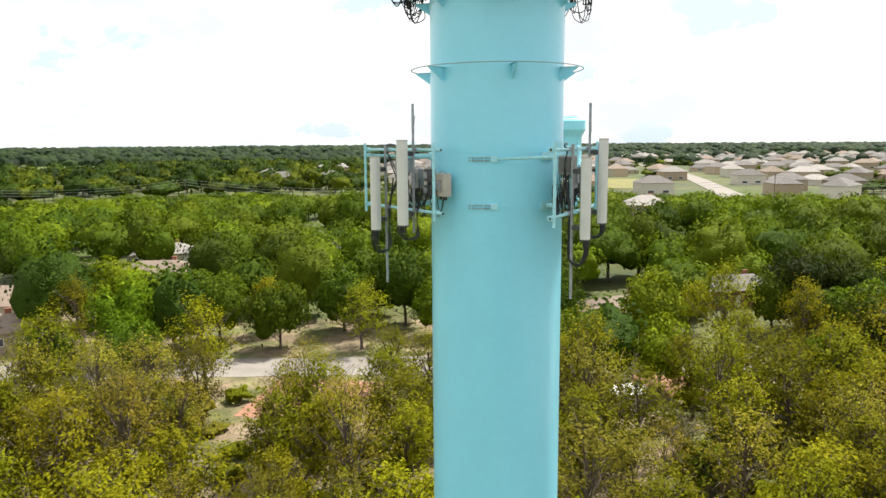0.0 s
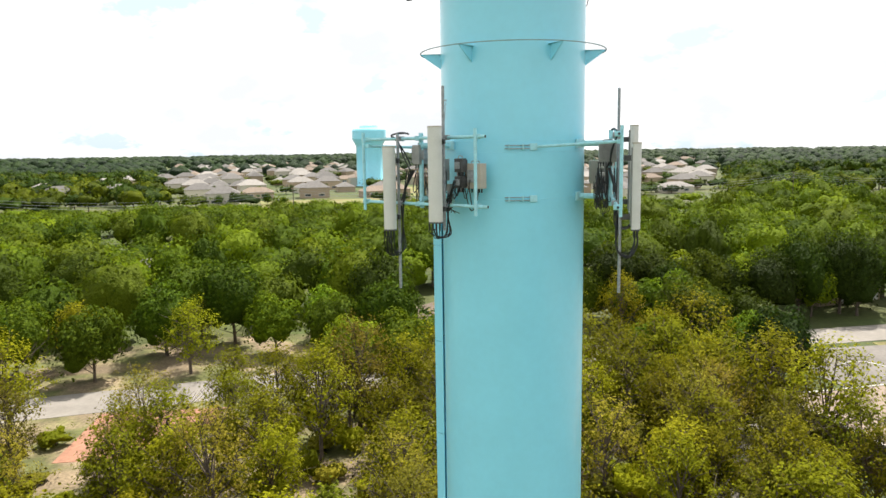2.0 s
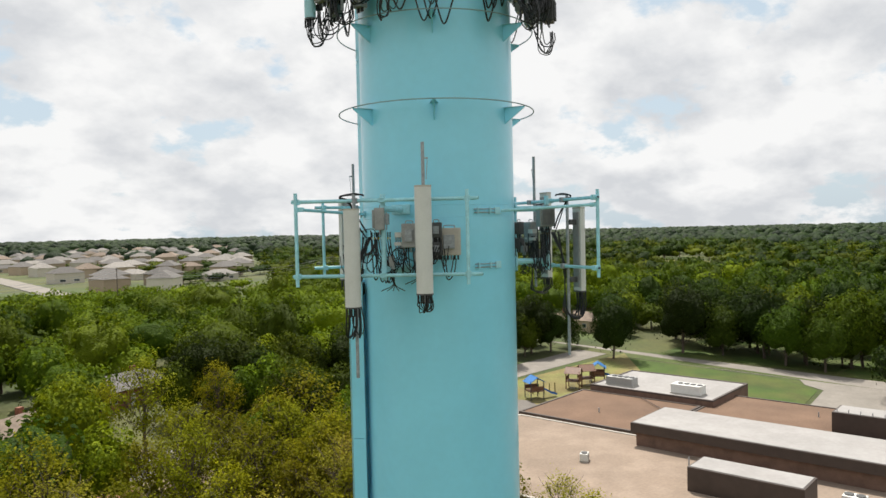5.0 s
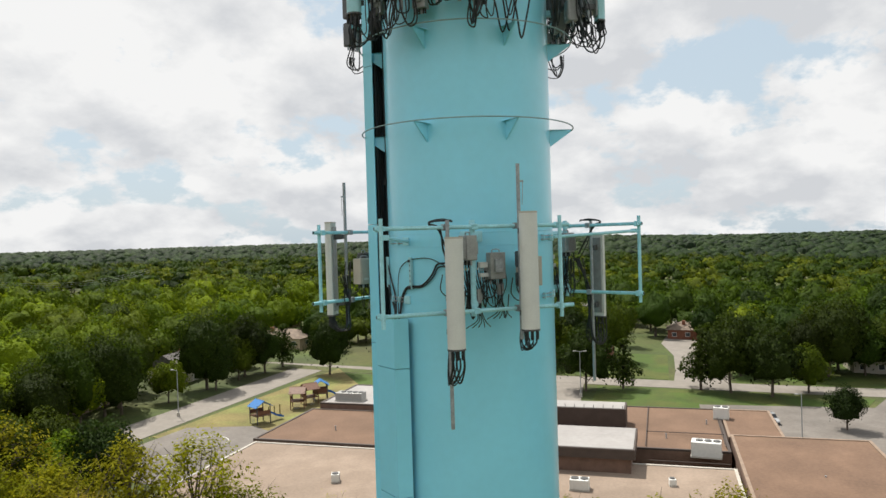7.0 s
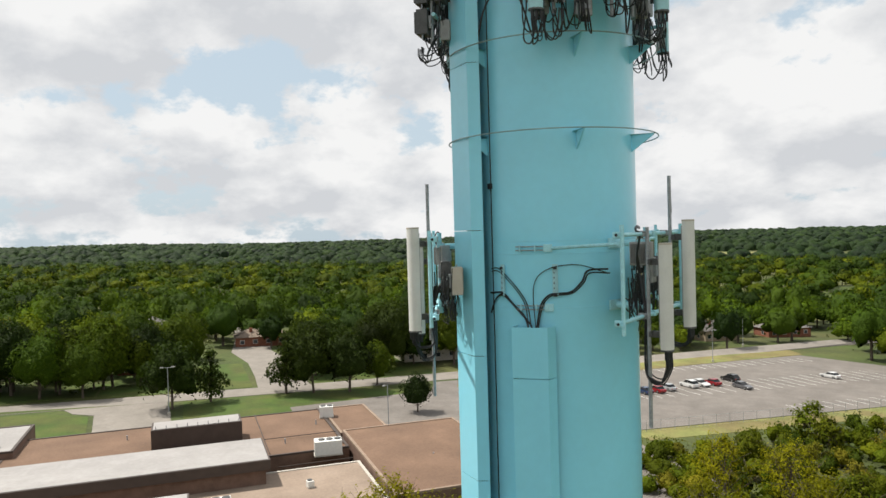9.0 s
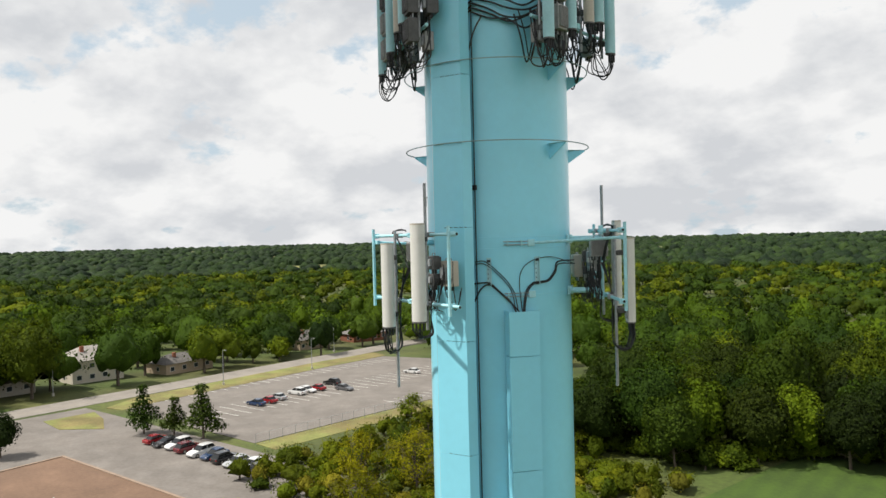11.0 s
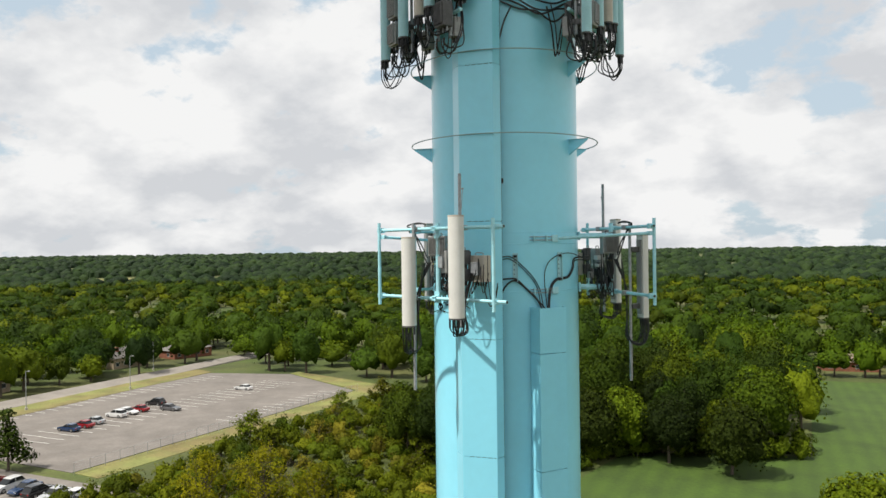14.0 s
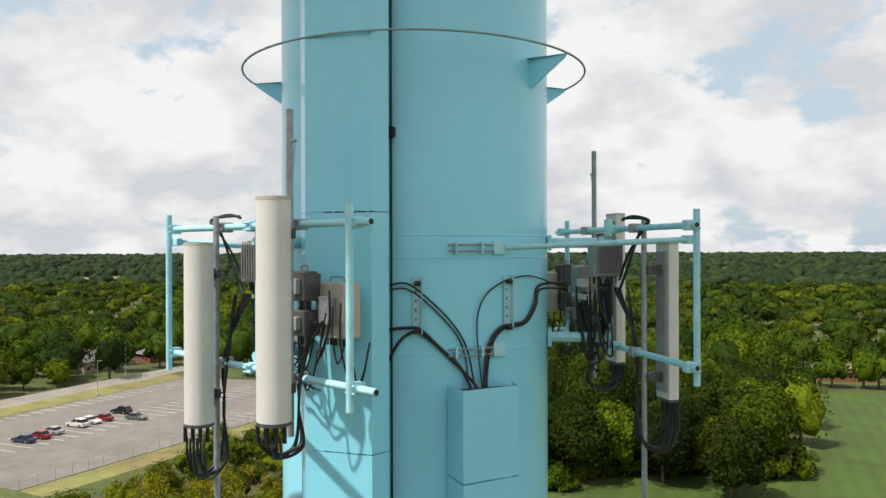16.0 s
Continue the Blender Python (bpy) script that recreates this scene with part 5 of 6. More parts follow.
def foliage_mesh(name, base, w, h, mat, lumps, leaves, leaf, grid, seed, stems=True, low=0.16):
    """Crowns of leaf sprays over their leafy bulk. base: (n, 3) feet; w: half widths; h: heights; low: bare share of the height."""
    g = np.random.default_rng(seed)
    n = len(base)
    c, r = crown_shape(n, lumps, seed + 1)
    half = h * (1 - low) / 1.55
    mid = base + np.stack([np.zeros(n), np.zeros(n), h - half * 0.98], -1)
    axes = np.stack([w, w, half], -1)
    # leafy bulk: a dome of rings
    nu, nv = grid
    el = np.linspace(-0.75, 1.45, nv)
    az = np.linspace(0, 2 * np.pi, nu, endpoint=False)
    d = np.stack([np.cos(el)[:, None] * np.cos(az), np.cos(el)[:, None] * np.sin(az), np.repeat(np.sin(el)[:, None], nu, 1)], -1).reshape(1, -1, 3).repeat(n, 0)
    d = d + g.normal(0, 0.05, d.shape)
    d /= np.linalg.norm(d, axis=-1, keepdims=True)
    far, face = crown_surface(c, r, d)
    bulk = mid[:, None] + d * (far * g.uniform(0.68, 0.84, far.shape))[..., None] * axes[:, None]
    bulk_n = face / axes[:, None]
    k = nu * nv
    i, j = np.arange(nu), (np.arange(nu) + 1) % nu
    one = np.concatenate([np.stack([i + q * nu, j + q * nu, j + (q + 1) * nu, i + (q + 1) * nu], -1) for q in range(nv - 1)])
    bulk_f = (np.arange(n)[:, None, None] * k + one[None]).reshape(-1, 4)
    # leaf sprays over it
    d = g.normal(size=(n, leaves, 3))
    d[..., 2] = np.where(d[..., 2] < -0.5, -0.7 * d[..., 2], d[..., 2] + 0.12)
    d /= np.linalg.norm(d, axis=-1, keepdims=True)
    far, face = crown_surface(c, r, d)
    p = (mid[:, None] + d * (far * (1.05 - 0.2 * g.random(far.shape) ** 2))[..., None] * axes[:, None]).reshape(-1, 3)
    face = (face / axes[:, None]).reshape(-1, 3)
    face /= np.linalg.norm(face, axis=1, keepdims=True)
    nrm = face + np.array([0, 0, 0.12]) + g.normal(0, 0.42, face.shape)
    nrm /= np.linalg.norm(nrm, axis=1, keepdims=True)
    x = np.cross(nrm, g.normal(size=p.shape))
    x /= np.linalg.norm(x, axis=1, keepdims=True)
    y = np.cross(nrm, x)
    s = (leaf * g.uniform(0.55, 1.35, len(p)))[:, None]
    m = len(p)
    spray = np.stack([p - x * s, p - y * s * 0.62 + nrm * s * 0.2, p + x * s * 0.9, p + y * s * 0.7 + nrm * s * 0.12], 1).reshape(-1, 3)
    spray_n = np.repeat(face + g.normal(0, 0.3, face.shape), 4, 0)
    b0 = 4 * m
    verts = [spray, bulk.reshape(-1, 3)]
    facing = [spray_n, bulk_n.reshape(-1, 3)]
    quads = [np.arange(b0).reshape(-1, 4), b0 + bulk_f]
    tone = g.random(n)
    tones = [np.repeat(tone, leaves * 4), np.repeat(tone, k)]
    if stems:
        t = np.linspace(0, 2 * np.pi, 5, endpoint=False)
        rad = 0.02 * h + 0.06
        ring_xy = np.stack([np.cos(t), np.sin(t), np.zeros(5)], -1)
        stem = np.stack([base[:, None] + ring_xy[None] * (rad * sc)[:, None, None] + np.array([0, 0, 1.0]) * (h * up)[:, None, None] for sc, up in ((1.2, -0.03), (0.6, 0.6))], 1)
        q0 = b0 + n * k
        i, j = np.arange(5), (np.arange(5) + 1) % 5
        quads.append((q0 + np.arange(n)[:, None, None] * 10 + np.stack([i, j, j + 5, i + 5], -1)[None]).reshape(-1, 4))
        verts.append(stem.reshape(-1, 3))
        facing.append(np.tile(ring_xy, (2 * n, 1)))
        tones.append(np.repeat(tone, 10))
    count = [len(q) for q in quads]
    verts, facing, quads, tones = np.concatenate(verts), np.concatenate(facing), np.concatenate(quads), np.concatenate(tones)
    facing /= np.linalg.norm(facing, axis=1, keepdims=True) + 1e-9
    me = quad_mesh(name, verts, quads, facing, tones)
    me.materials.append(mat)
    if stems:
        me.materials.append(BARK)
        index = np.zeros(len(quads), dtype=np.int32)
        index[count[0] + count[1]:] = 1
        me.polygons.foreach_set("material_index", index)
    return me


def quad_mesh(name, verts, quads, facing, tones):
    """A mesh of quads with the crown's facing and each tree's own tone stored on its points."""
    me = bpy.data.meshes.new(name)
    me.vertices.add(len(verts))
    me.vertices.foreach_set("co", np.ascontiguousarray(verts, dtype=np.float32).ravel())
    me.loops.add(quads.size)
    me.loops.foreach_set("vertex_index", quads.ravel().astype(np.int32))
    me.polygons.add(len(quads))
    me.polygons.foreach_set("loop_start", np.arange(0, quads.size, 4, dtype=np.int32))
    me.update(calc_edges=True)
    me.attributes.new("crown_facing", "FLOAT_VECTOR", "POINT").data.foreach_set("vector", np.ascontiguousarray(facing, dtype=np.float32).ravel())
    me.attributes.new("tree_tone", "FLOAT", "POINT").data.foreach_set("value", np.ascontiguousarray(tones, dtype=np.float32))
    return me


def leaf_mesh(name, centres, normals, sizes, mat, seed, tone):
    """Many small leaf sprays: bent diamond blades, each its own island."""
    g = np.random.default_rng(seed)
    n = len(centres)
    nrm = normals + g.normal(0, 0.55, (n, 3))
    nrm /= np.linalg.norm(nrm, axis=1)[:, None]
    ref = g.normal(size=(n, 3))
    u = np.cross(nrm, ref)
    u /= np.linalg.norm(u, axis=1)[:, None]
    v = np.cross(nrm, u)
    s = sizes[:, None]
    w = g.uniform(0.45, 0.8, (n, 1))
    verts = np.stack([centres - u * s, centres - v * s * w + nrm * s * 0.15, centres + u * s, centres + v * s * w + nrm * s * 0.2], 1).reshape(-1, 3)
    facing = normals / np.linalg.norm(normals, axis=1)[:, None] + g.normal(0, 0.2, (n, 3))
    facing /= np.linalg.norm(facing, axis=1)[:, None]
    me = quad_mesh(name, verts, np.arange(4 * n).reshape(-1, 4), np.repeat(facing, 4, 0), np.full(4 * n, tone))
    me.materials.append(mat)
    return me


def make_tree(seed, height, spread, mat, leaves, leaf_size, lumps, sparse=0.0, conic=0.0, label="", category="tree"):
    """A tapered trunk with limbs that end in leafy lumps; sparse thins the crown so that limbs show."""
    q = random.Random(seed)
    g = np.random.default_rng(seed)
    e = empty(category, pose(0, 0, 0), label, category, "trees" if category == "tree" else "scrub bushes")
    b = bmesh.new()
    top = height * 0.72
    lean = Vector((q.uniform(-0.5, 0.5), q.uniform(-0.5, 0.5), 0))
    trunk = [Vector((0, 0, -0.3))] + [Vector((lean.x * u * u + q.uniform(-0.1, 0.1), lean.y * u * u + q.uniform(-0.1, 0.1), top * u)) for u in (0.25, 0.5, 0.75, 1.0)]
    rad = 0.018 * height + 0.05
    tube(b, curve(trunk, 2), rad, 6, rad * 0.25)
    centres, radii = [], []
    for k in range(lumps):
        u = (k + 0.5) / lumps
        hz = height * ((0.30 if sparse else 0.20) + (0.62 if sparse else 0.70) * u) if not conic else height * (0.15 + 0.8 * u)
        reach = spread * (math.sin(math.pi * (0.22 + 0.72 * u)) if not conic else (1.05 - u)) * q.uniform(0.65, 1.0)
        a = k * 2.4 + q.uniform(-0.5, 0.5)
        c = Vector((reach * 0.72 * math.cos(a), reach * 0.72 * math.sin(a), hz)) + lean * u
        start = Vector((lean.x * u * u, lean.y * u * u, min(top * 0.95, hz * q.uniform(0.45, 0.7))))
        mid = start.lerp(c, 0.5) + Vector((0, 0, -0.1 * reach + 0.3))
        tube(b, curve([start, mid, c], 2), rad * 0.32, 4, 0.02, False)
        if sparse:
            for j in range(4):
                t = c + Vector((q.uniform(-1, 1), q.uniform(-1, 1), q.uniform(-0.3, 1))) * spread * 0.4
                tube(b, [mid.lerp(c, 0.3 + 0.2 * j), t], 0.035, 3, 0.01, False)
        centres.append(c)
        radii.append(spread * (q.uniform(0.30, 0.50) if sparse else q.uniform(0.34, 0.58)) * (1 if not conic else 0.4 + 0.9 * (1 - u)))
    centres.append(Vector((lean.x, lean.y, height * 0.9)))
    radii.append(spread * 0.35)
    smooth(part("trunk", b, BARK, e, "grey-brown bark trunk and limbs"))
    if not sparse and not conic:
        ob = new("crown", foliage_mesh("crown", np.zeros((1, 3)), np.array([spread * 1.02]), np.array([height]), mat, lumps, leaves, leaf_size, (22, 10), seed, False))
        ob.parent = e
        return e
    cs, ns = [], []
    for c, r in zip(centres, radii):
        n = max(8, int(leaves * r * r / sum(x * x for x in radii)))
        if sparse:
            # feathery sprays: leaves strung along rising twigs
            m = 13
            td = g.normal(size=(m, 3)) + np.array([0, 0, 0.9])
            td /= np.linalg.norm(td, axis=1)[:, None]
            tl = r * g.uniform(0.7, 1.35, m)
            pick = g.integers(0, m, n)
            u = 0.15 + 0.85 * np.sqrt(g.random(n))
            pts = np.array(c) - np.array([0, 0, 0.25 * r]) + td[pick] * (tl[pick] * u)[:, None] + g.normal(0, 0.10 * r + 0.05, (n, 3))
            cs.append(pts)
            out = pts - np.array([lean.x * 0.5, lean.y * 0.5, height * 0.45])
            ns.append(td[pick] * 0.5 + out / np.linalg.norm(out, axis=1)[:, None] + np.array([0, 0, 0.25]))
            continue
        d = g.normal(size=(n, 3))
        d[:, 2] = np.where(d[:, 2] < -0.3, -0.5 * d[:, 2], d[:, 2])
        d /= np.linalg.norm(d, axis=1)[:, None]
        rr = r * (1 - g.random(n) ** 2 * 0.45)
        rr *= 1 + 0.3 * np.sin(d[:, 0] * 5 + r * 9) * np.sin(d[:, 1] * 6 + r * 5)
        pts = np.array(c) + d * rr[:, None] * np.array([1.1, 1.1, 0.85])
        cs.append(pts)
        ns.append(d + np.array([0, 0, 0.35]))
    cs, ns = np.concatenate(cs), np.concatenate(ns)
    me = leaf_mesh("crown", cs, ns, leaf_size * g.uniform(0.6, 1.3, len(cs)), mat, seed, q.uniform(0.3, 0.7))
    ob = new("crown", me)
    ob.parent = e
    return e


TREES = {
    "yellow": [make_tree(1, 10.0, 4.2, LEAF_YELLOW, 3400, 0.143, 20, 0.5, label="tall yellow-green spring tree with thin open foliage"),
               make_tree(2, 8.5, 3.8, LEAF_YELLOW, 3400, 0.143, 18, 0.5, label="yellow-green spring tree with thin open foliage"),
               make_tree(3, 9.0, 4.6, LEAF_YELLOW, 3400, 0.143, 22, 0.5, label="broad yellow-green spring tree with open foliage")],
    "olive": [make_tree(4, 9.5, 3.8, LEAF_OLIVE, 3000, 0.115, 18, 1.0, label="half-bare olive tree with brown twigs showing"),
              make_tree(5, 8.0, 3.6, LEAF_OLIVE, 1700, 0.115, 16, 1.0, label="nearly bare tree with brown branches and few leaves"),
              make_tree(6, 10.5, 4.0, LEAF_OLIVE, 3000, 0.115, 20, 1.0, label="tall half-bare tree with olive buds")],
    "green": [make_tree(7, 11.0, 4.6, LEAF_GREEN, 2200, 0.23, 18, label="full green broadleaf tree"),
              make_tree(8, 9.0, 4.2, LEAF_GREEN, 2200, 0.23, 15, label="rounded green broadleaf tree"),
              make_tree(9, 12.5, 5.2, LEAF_GREEN, 2200, 0.23, 20, label="large green broadleaf tree")],
    "dark": [make_tree(10, 11.5, 4.8, LEAF_DARK, 2200, 0.23, 18, label="dark green full broadleaf tree"),
             make_tree(11, 9.5, 4.4, LEAF_DARK, 2200, 0.23, 15, label="dark green rounded tree"),
             make_tree(12, 13.0, 5.4, LEAF_DARK, 2200, 0.23, 20, label="large dark green spreading tree")],
    "fresh": [make_tree(17, 11.5, 4.8, LEAF_FRESH, 2200, 0.23, 18, label="fresh bright green broadleaf tree"),
              make_tree(18, 9.5, 4.4, LEAF_FRESH, 2200, 0.23, 16, label="rounded fresh green broadleaf tree")],
    "cone": [make_tree(13, 9.0, 2.9, LEAF_DARK, 2000, 0.24, 18, conic=1.0, label="pointed dark green street tree")],
    "bush": [make_tree(14, 4.0, 2.6, LEAF_SCRUB, 1300, 0.17, 10, 0.3, label="low yellow-green scrub bush", category="bush"),
             make_tree(15, 3.2, 2.4, LEAF_OLIVE, 1100, 0.14, 9, 0.7, label="low brownish scrub bush", category="bush"),
             make_tree(16, 4.6, 2.8, LEAF_SCRUB, 1200, 0.19, 10, 0.2, label="low green scrub bush", category="bush")],
}
PLANTED = []
USED = set()
tr = random.Random(77)


def plant(kind, x, y, scale=1.0, which=None, sink=0.0):
    """Stands a tree of a kind at a place; the first of each kind is the original, later ones are copies."""
    src = TREES[kind][tr.randrange(len(TREES[kind])) if which is None else which]
    m = pose(x, y, ground_z(x, y) - sink, tr.uniform(-3, 3), tr.uniform(-3, 3), tr.uniform(0, 360))
    s = scale * tr.uniform(0.9, 1.12)
    PLANTED.append((x, y))
    if src not in USED:
        USED.add(src)
        ob = src
        ob.matrix_basis = m
    else:
        ob = copy_thing(src, m)
    ob.scale = (s, s, s * tr.uniform(0.92, 1.1))
    return ob


def clear(x, y):
    """Whether a place is free of paving, buildings and open ground."""
    if math.hypot(x, y) < 7.5:
        return False
    for x0, y0, x1, y1 in KEEP:
        if x0 < x < x1 and y0 < y < y1:
            return False
    return True


KEEP = [(-30, 56, -13, 72), (11, 52, 22, 66), (43, -32, 146, 54), (58, -160, 157, -20), (60, 52, 146, 84), (-40, 70.5, 62, 81), (143, -400, 156, 400), (146, -19, 205, 4), (132, -60, 147, 84), (148, -165, 158, -60), (-95, -210, -12, -80), (-12, -118, 22, -70)] + HOUSE_SPOTS


def scatter(kinds, x0, y0, x1, y1, count, gap, scale=(0.85, 1.15), keep=True):
    """Plants trees in a rectangle of the plan at no less than a gap from one another."""
    done = []
    for _ in range(count * 12):
        if len(done) >= count:
            break
        x, y = tr.uniform(x0, x1), tr.uniform(y0, y1)
        if (keep and not clear(x, y)) or any((x - a) ** 2 + (y - b) ** 2 < gap * gap for a, b in done):
            continue
        done.append((x, y))
        plant(tr.choice(kinds), x, y, tr.uniform(*scale))

# woods north of the tower: thin spring trees near it, fuller trees behind
scatter(("yellow", "yellow", "yellow", "olive"), -52, 14, 42, 62, 92, 4.6, (0.85, 1.15))
scatter(("bush", "bush", "olive"), -50, 12, 42, 60, 34, 3.0, (0.8, 1.2), False)
scatter(("fresh", "fresh", "green", "yellow"), -62, 60, 60, 96, 36, 7.5)
# beside the school wall, close to the tower
scatter(("yellow", "yellow", "bush", "olive"), 25, -20, 42, 52, 34, 4.4, (0.75, 1.0), False)
scatter(("dark", "green", "dark"), 158, 9, 174, 64, 12, 6.0, (1.1, 1.4), False)
scatter(("dark", "green", "dark"), 158, -60, 174, -18, 9, 6.0, (1.1, 1.4), False)
scatter(("green", "fresh", "dark"), 46, 85, 96, 96, 14, 5.5, (0.9, 1.2), False)
for x, y in ((41, 52), (42, 45), (38, 58), (42, 38), (41, 32), (37, 48), (33, 61), (44, 61), (41, 3), (41, -3), (42, -9), (41, -15), (42, -20)):
    plant("yellow", x, y, 1.18)
scatter(("dark", "green", "dark"), 28, -122, 52, -88, 22, 5.5, (0.9, 1.2), False)
scatter(("yellow", "green", "dark"), 36, 56, 58, 69, 8, 5.0, (0.8, 1.05), False)
scatter(("bush", "yellow", "bush"), 28, -58, 54, -4, 26, 4.6, (0.8, 1.05), False)
# scrub between the tower and the parking lot
scatter(("bush",), 40, -130, 78, -60, 24, 6.0, (0.9, 1.2), False)
# woods to the south
scatter(("dark", "green", "dark"), -6, -150, 44, -98, 36, 6.5, (1.0, 1.3), False)
for x, y, k, s in ((132, 11, "dark", 1.25), (136, 4, "cone", 1.2), (138, -16.5, "dark", 1.25), (136.5, -23.7, "dark", 1.15), (142, -31, "green", 1.0), (114.5, -31.7, "dark", 0.68), (139, -11, "cone", 1.3),
                   (111, -53.5, "cone", 0.85), (106, -56.3, "cone", 0.85), (99.6, -57.8, "cone", 1.05), (112, 82, "dark", 0.9), (122, 83, "green", 0.85), (131, 82, "dark", 0.9), (100, 84, "green", 0.95),
                   (90, 86, "dark", 1.0), (80, 88, "green", 0.95), (139, 82, "cone", 1.1), (157, 27, "green", 1.1), (156, 34, "dark", 1.2), (160, 45, "dark", 1.2), (160, 56, "green", 1.2), (158, 18, "green", 1.1), (157, -20, "dark", 1.2), (158, -34, "dark", 1.1), (112, 84, "dark", 1.2), (126, 84, "dark", 1.2), (-14, -70, "green", 1.0), (-19, -75, "fresh", 0.9), (-18, -64, "green", 0.9), (153.5, 33, "green", 1.35), (155, 42, "dark", 1.3), (156, 25, "green", 1.25), (66, 90, "dark", 0.9), (55, 92, "green", 0.9), (152, 50, "dark", 1.2), (149.5, 36, "green", 1.1), (148, 28, "green", 1.0), (149, 58, "dark", 1.2), (166, 45, "yellow", 1.3), (133, 67, "dark", 1.05)):
    plant(k, x, y, s)
for k in range(14):
    plant("green", -95 + 7.2 * k, 345 - 1.5 * k, 0.42)


# ---- wider woods ----
def in_view_side(x, y):
    """The half of the plan on which woods stand densest: north, east and south of the tower."""
    a = math.degrees(math.atan2(y, x))
    return -104 < a < 128


OPEN = KEEP[:-len(HOUSE_SPOTS)] + [(a + 2, b + 2, c - 2, d - 2) for a, b, c, d in HOUSE_SPOTS] + [(153, -62, 174, 64), (24, 36, 62, 72), (-14, -72, 26, -40)]


# far open fields: from and to these directions, from and to these distances
CLEARINGS = ((45, 51, 520, 660), (110, 117, 900, 1150), (118, 127, 640, 900), (121, 128, 1250, 1700), (100, 107, 1300, 1700), (20, 25, 420, 520), (-44, -40, 900, 1100), (93, 99, 560, 660))
for a0, a1, r0, r1 in CLEARINGS:
    sheet("field", [polar(a0 + (a1 - a0) * u, r0)[:2] for u in (0, 0.5, 1)] + [polar(a0 + (a1 - a0) * u, r1)[:2] for u in (1, 0.5, 0)], DRY if a0 < 60 else FAR_FIELD, 0.3,
          "open field between far woods", "field")


def spots(r0, r1, gap, seed, jitter=0.38):
    """Places on a loose grid between two distances from the tower, outside all open ground."""
    g = np.random.default_rng(seed)
    taken = np.array(PLANTED)
    out = []
    n = int(r1 / gap) + 1
    for i in range(-n, n + 1):
        for j in range(-n, n + 1):
            x, y = gap * (i + 0.5 * (j % 2) + g.uniform(-jitter, jitter)), gap * 0.9 * (j + g.uniform(-jitter, jitter))
            d = math.hypot(x, y)
            if not r0 < d < r1 or not in_view_side(x, y):
                continue
            if any(a < x < c and b < y < e for a, b, c, e in OPEN):
                continue
            if d < 160 and ((taken - (x, y)) ** 2).sum(1).min() < (gap * 0.55) ** 2:
                continue
            if d < 62 or (24 < x < 90 and -140 < y < -40):
                continue
            az = math.degrees(math.atan2(y, x))
            if (d > 283 and 55.5 < az < 93 or d > 330 and 93 <= az < 99) and g.random() < 0.82:
                continue
            if (75.5 < az < 81 and 355 < d < 475) or (82.5 < az < 92 and 292 < d < 358) or (d > 270 and abs(az - 70 - (d - 300) * 0.0172) < 800 / d):
                continue
            if any(a0 < az < a1 and r0_ < d < r1_ for a0, a1, r0_, r1_ in CLEARINGS) or g.random() < 0.11:
                continue
            out.append((x, y))
    return np.array(out)


def grown(x, y):
    """How tall trees have grown: young and low towards the new suburb, full elsewhere."""
    d, az = math.hypot(x, y), math.degrees(math.atan2(y, x))
    if 190 < d < 312 and 55 < az < 130:
        return max(4.0, 33.5 - 0.073 * d - ground_z(x, y))
    return 6.0 if d >= 312 and 55 < az < 99 else 40.0


def leafy_woods(name, places, mat, lumps, leaves, leaf, width, height, label, seed, grid=(12, 6), low=0.16):
    """Many trees in one mesh, too many to count."""
    g = np.random.default_rng(seed)
    n = len(places)
    base = np.array([(x, y, ground_z(x, y)) for x, y in places])
    h, w = g.uniform(*height, n), g.uniform(*width, n)
    h = np.minimum(h, [grown(x, y) * g.uniform(0.75, 1.2) for x, y in places])
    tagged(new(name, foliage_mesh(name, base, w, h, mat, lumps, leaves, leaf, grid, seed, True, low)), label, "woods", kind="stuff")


near_woods = spots(58, 310, 10.8, 21, 0.45)
pick = np.random.default_rng(3).random(len(near_woods))
north, near = near_woods[:, 1] > 92, np.hypot(near_woods[:, 0], near_woods[:, 1]) < 215
for close, lumps, leaves, leaf, grid, seed in ((near, 18, 400, 0.37, (16, 8), 0), (~near, 14, 170, 0.52, (12, 6), 100)):
    leafy_woods("woodland", near_woods[close & (pick < 0.42) & ~north], LEAF_DARK, lumps, leaves, leaf, (4.4, 7.6), (8.0, 16.5), "dense dark green broadleaf woods round the streets", 41 + seed, grid)
    leafy_woods("woodland", near_woods[close & (pick >= 0.42) & ~north], LEAF_GREEN, lumps, leaves, leaf, (3.8, 6.8), (7.0, 15.0), "dense mid-green broadleaf woods round the streets", 42 + seed, grid)
    leafy_woods("woodland", near_woods[close & (pick < 0.25) & north], LEAF_GREEN, lumps, leaves, leaf, (5.0, 8.0), (9.0, 15.5), "mid-green broadleaf woods north of the tower", 44 + seed, grid)
    leafy_woods("woodland", near_woods[close & (pick >= 0.25) & north], LEAF_FRESH, lumps, leaves, leaf, (4.6, 7.6), (8.0, 14.5), "fresh green broadleaf woods north of the tower", 45 + seed, grid)
mid_woods = spots(310, 780, 15.5, 22, 0.45)
pick = np.random.default_rng(6).random(len(mid_woods))
leafy_woods("woodland", mid_woods[pick < 0.55], LEAF_DARK, 8, 36, 0.95, (6.5, 10.0), (7.5, 13.5), "green woods some way off", 43, (10, 5))
leafy_woods("woodland", mid_woods[pick >= 0.55], LEAF_GREEN, 8, 36, 0.95, (6.0, 9.5), (7.0, 12.0), "lighter green woods some way off", 46, (10, 5))


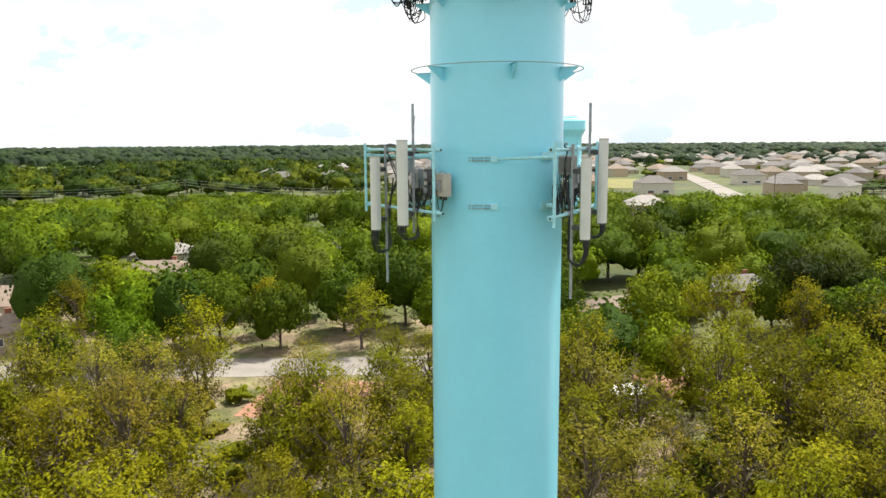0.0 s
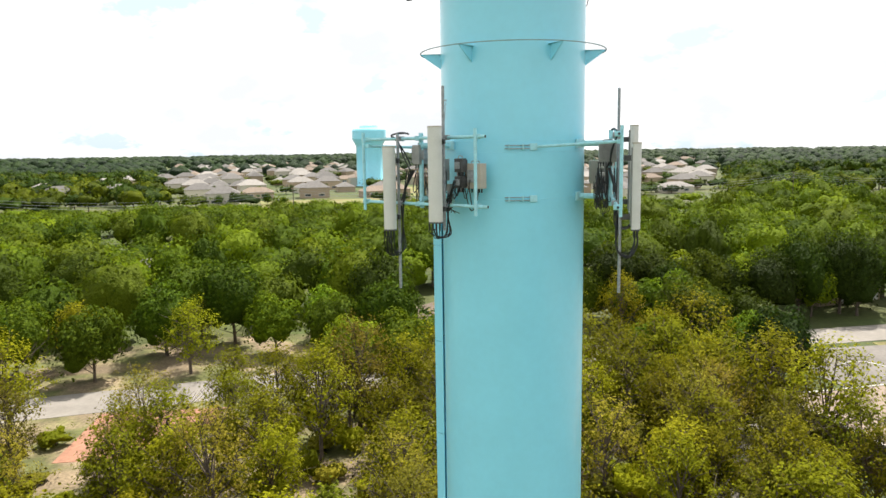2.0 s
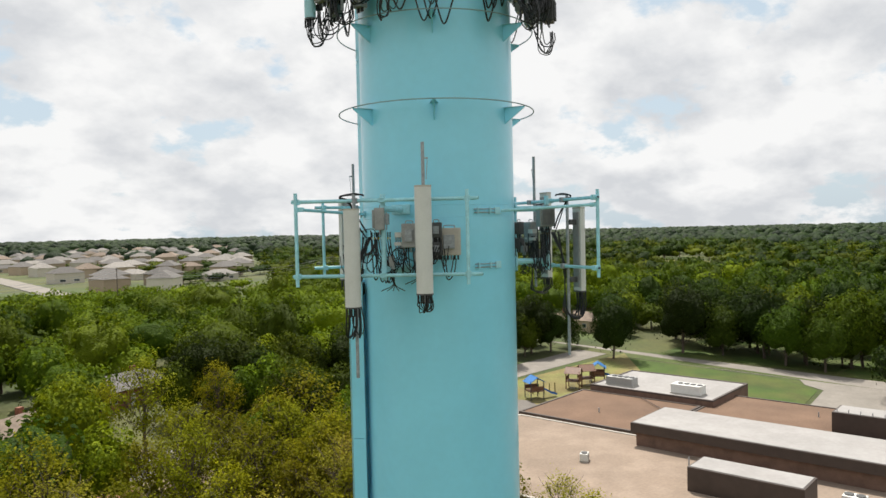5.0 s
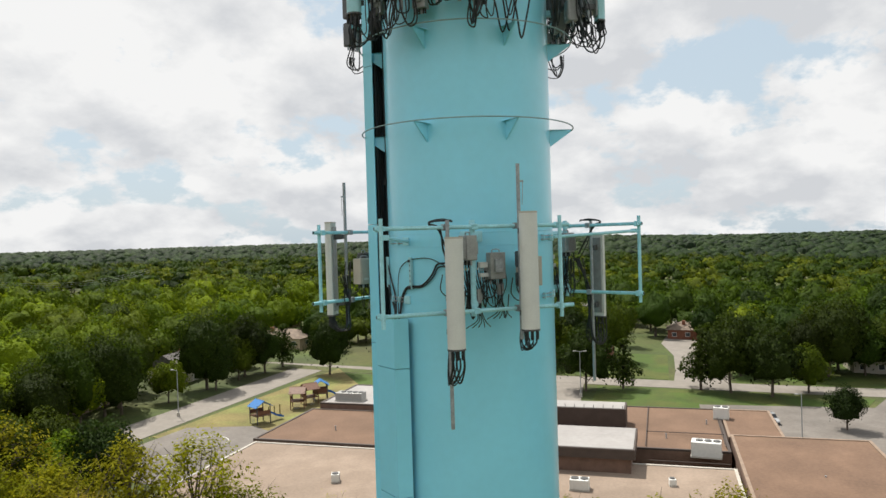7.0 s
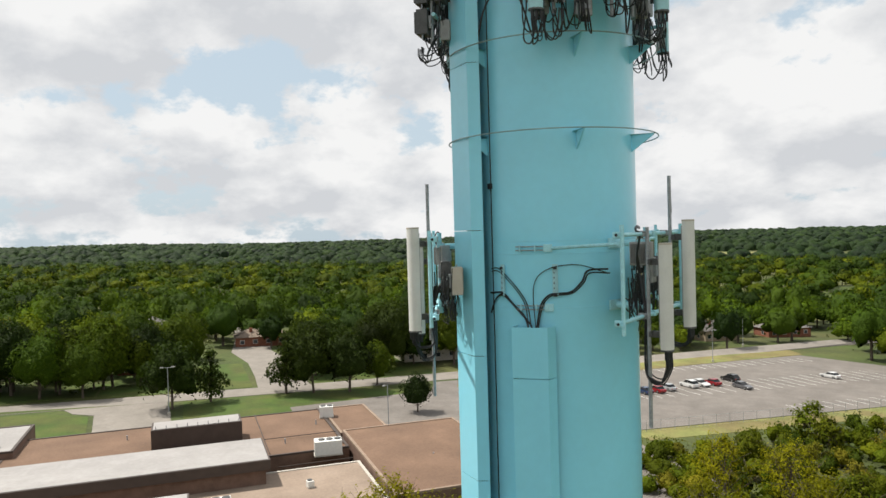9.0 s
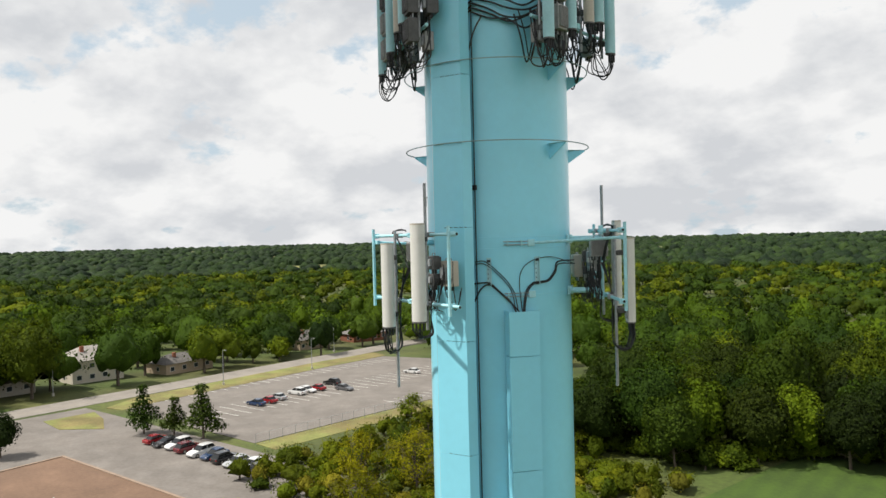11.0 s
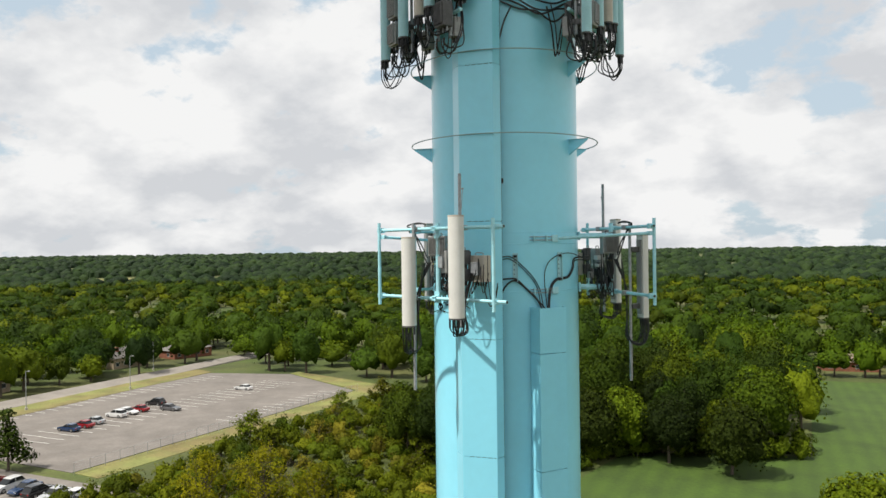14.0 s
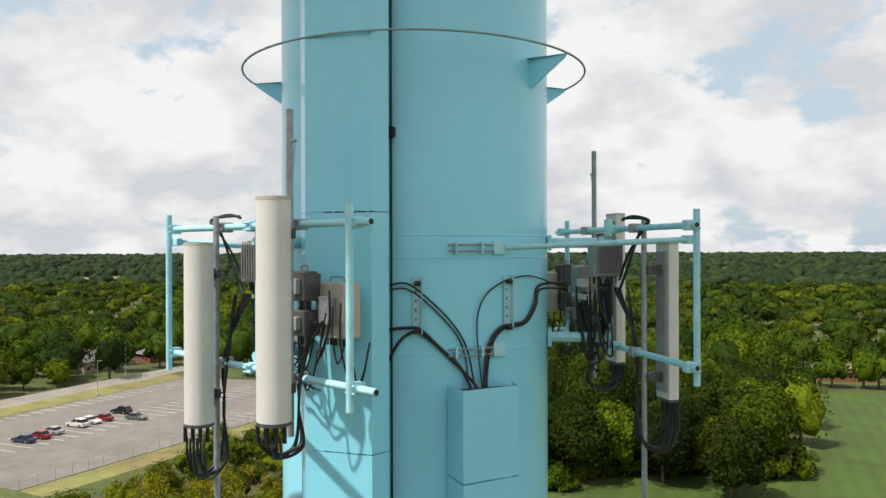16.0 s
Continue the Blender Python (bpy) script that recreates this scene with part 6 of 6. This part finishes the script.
def loose(x0, y0, x1, y1, gap, seed, avoid):
    """Places on a loose grid in a rectangle of the plan."""
    g = np.random.default_rng(seed)
    out = []
    for i in range(int((x1 - x0) / gap)):
        for j in range(int((y1 - y0) / gap)):
            x, y = x0 + gap * (i + g.random()), y0 + gap * (j + g.random())
            if math.hypot(x, y) > 8 and not any(a < x < c and b < y < d for a, b, c, d in avoid):
                out.append((x, y))
    return np.array(out)


scrub = loose(24, -138, 79, -44, 3.3, 61, [(20, -140, 40, -84)])
half = np.random.default_rng(8).random(len(scrub))
leafy_woods("scrub", scrub[half < 0.5], LEAF_SCRUB, 9, 150, 0.17, (1.5, 2.8), (1.4, 4.0), "dense yellow-green scrub beside the parking lot", 62, (10, 5), 0.0)
leafy_woods("scrub", scrub[(half >= 0.5) & (half < 0.85)], LEAF_GREEN, 9, 150, 0.17, (1.5, 2.8), (1.4, 4.2), "dense green scrub beside the parking lot", 68, (10, 5), 0.0)
leafy_woods("scrub", scrub[half >= 0.85], LEAF_OLIVE, 9, 150, 0.16, (1.4, 2.5), (1.6, 4.2), "brownish scrub beside the parking lot", 63, (10, 5), 0.0)
under = loose(-56, 10, 43, 68, 4.2, 64, [(-28, 57, -13, 72), (-60, 70, 60, 82), (12, 54, 21, 66)])
leafy_woods("undergrowth", under[::2], LEAF_OLIVE, 7, 90, 0.16, (1.3, 2.6), (1.0, 3.4), "brown and olive undergrowth between the trees", 65, (10, 5), 0.0)
leafy_woods("undergrowth", under[1::2], LEAF_YELLOW, 8, 110, 0.16, (1.6, 2.9), (1.4, 4.2), "yellow-green undergrowth between the trees", 66, (10, 5), 0.0)
g = np.random.default_rng(70)
line = np.array([(48, -93), (25, -93), (21, -104), (8, -110), (-10, -117)], float)
edge = np.concatenate([p + (q - p) * np.linspace(0, 1, 14)[:, None] + g.normal(0, 1.3, (14, 2)) for p, q in zip(line, line[1:])] * 2)
edge = edge + g.normal(0, 1.2, edge.shape)
leafy_woods("undergrowth", edge, LEAF_GREEN, 9, 260, 0.2, (1.6, 3.2), (1.6, 4.4), "green bushes along the edge of the woods", 67, (10, 5), 0.0)


def far_woods():
    """Woods to the horizon: uneven domes, too many to count, as one mesh."""
    g = np.random.default_rng(5)
    verts, faces, count = [], [], 0
    rad = g.uniform(0, 1, 16000) ** 1.45 * 3600 + 740
    az = g.uniform(radians(-106), radians(130), len(rad))
    for r, a in zip(rad, az):
        if any(a0 < math.degrees(a) < a1 and r0 < r < r1 for a0, a1, r0, r1 in CLEARINGS) or (55.5 < math.degrees(a) < 99 and r < 1300 and g.random() < 0.75):
            continue
        x, y = r * math.cos(a), r * math.sin(a)
        z0 = ground_z(x, y)
        grow = 1 + max(0.0, r - 700) / 2400
        s, h = g.uniform(5.5, 10) * grow, g.uniform(6.5, 12.5) * min(1.3, grow)
        for sc, u in ((1.0, -0.05), (0.9, 0.6)):
            for j in range(7):
                t = 2 * math.pi * (j + 0.4 * g.random()) / 7
                w = s * sc * g.uniform(0.75, 1.2)
                verts.append((x + w * math.cos(t), y + w * math.sin(t), z0 + h * (u + g.uniform(-0.08, 0.12))))
        verts.append((x + g.uniform(-2, 2), y + g.uniform(-2, 2), z0 + h))
        for j in range(7):
            k = (j + 1) % 7
            faces += [(count + j, count + k, count + 7 + k), (count + j, count + 7 + k, count + 7 + j), (count + 7 + j, count + 7 + k, count + 14)]
        count += 15
    me = bpy.data.meshes.new("woodland")
    me.from_pydata(verts, [], faces)
    me.materials.append(LEAF_FAR_HAZED)
    normals = np.empty(len(verts) * 3, dtype=np.float32)
    me.vertices.foreach_get("normal", normals)
    me.attributes.new("crown_facing", "FLOAT_VECTOR", "POINT").data.foreach_set("vector", normals)
    me.attributes.new("tree_tone", "FLOAT", "POINT").data.foreach_set("value", np.repeat(g.random(count // 15), 15).astype(np.float32))
    tagged(new("woodland", me), "dense green woods stretching to the horizon", "woods", kind="stuff")


far_woods()
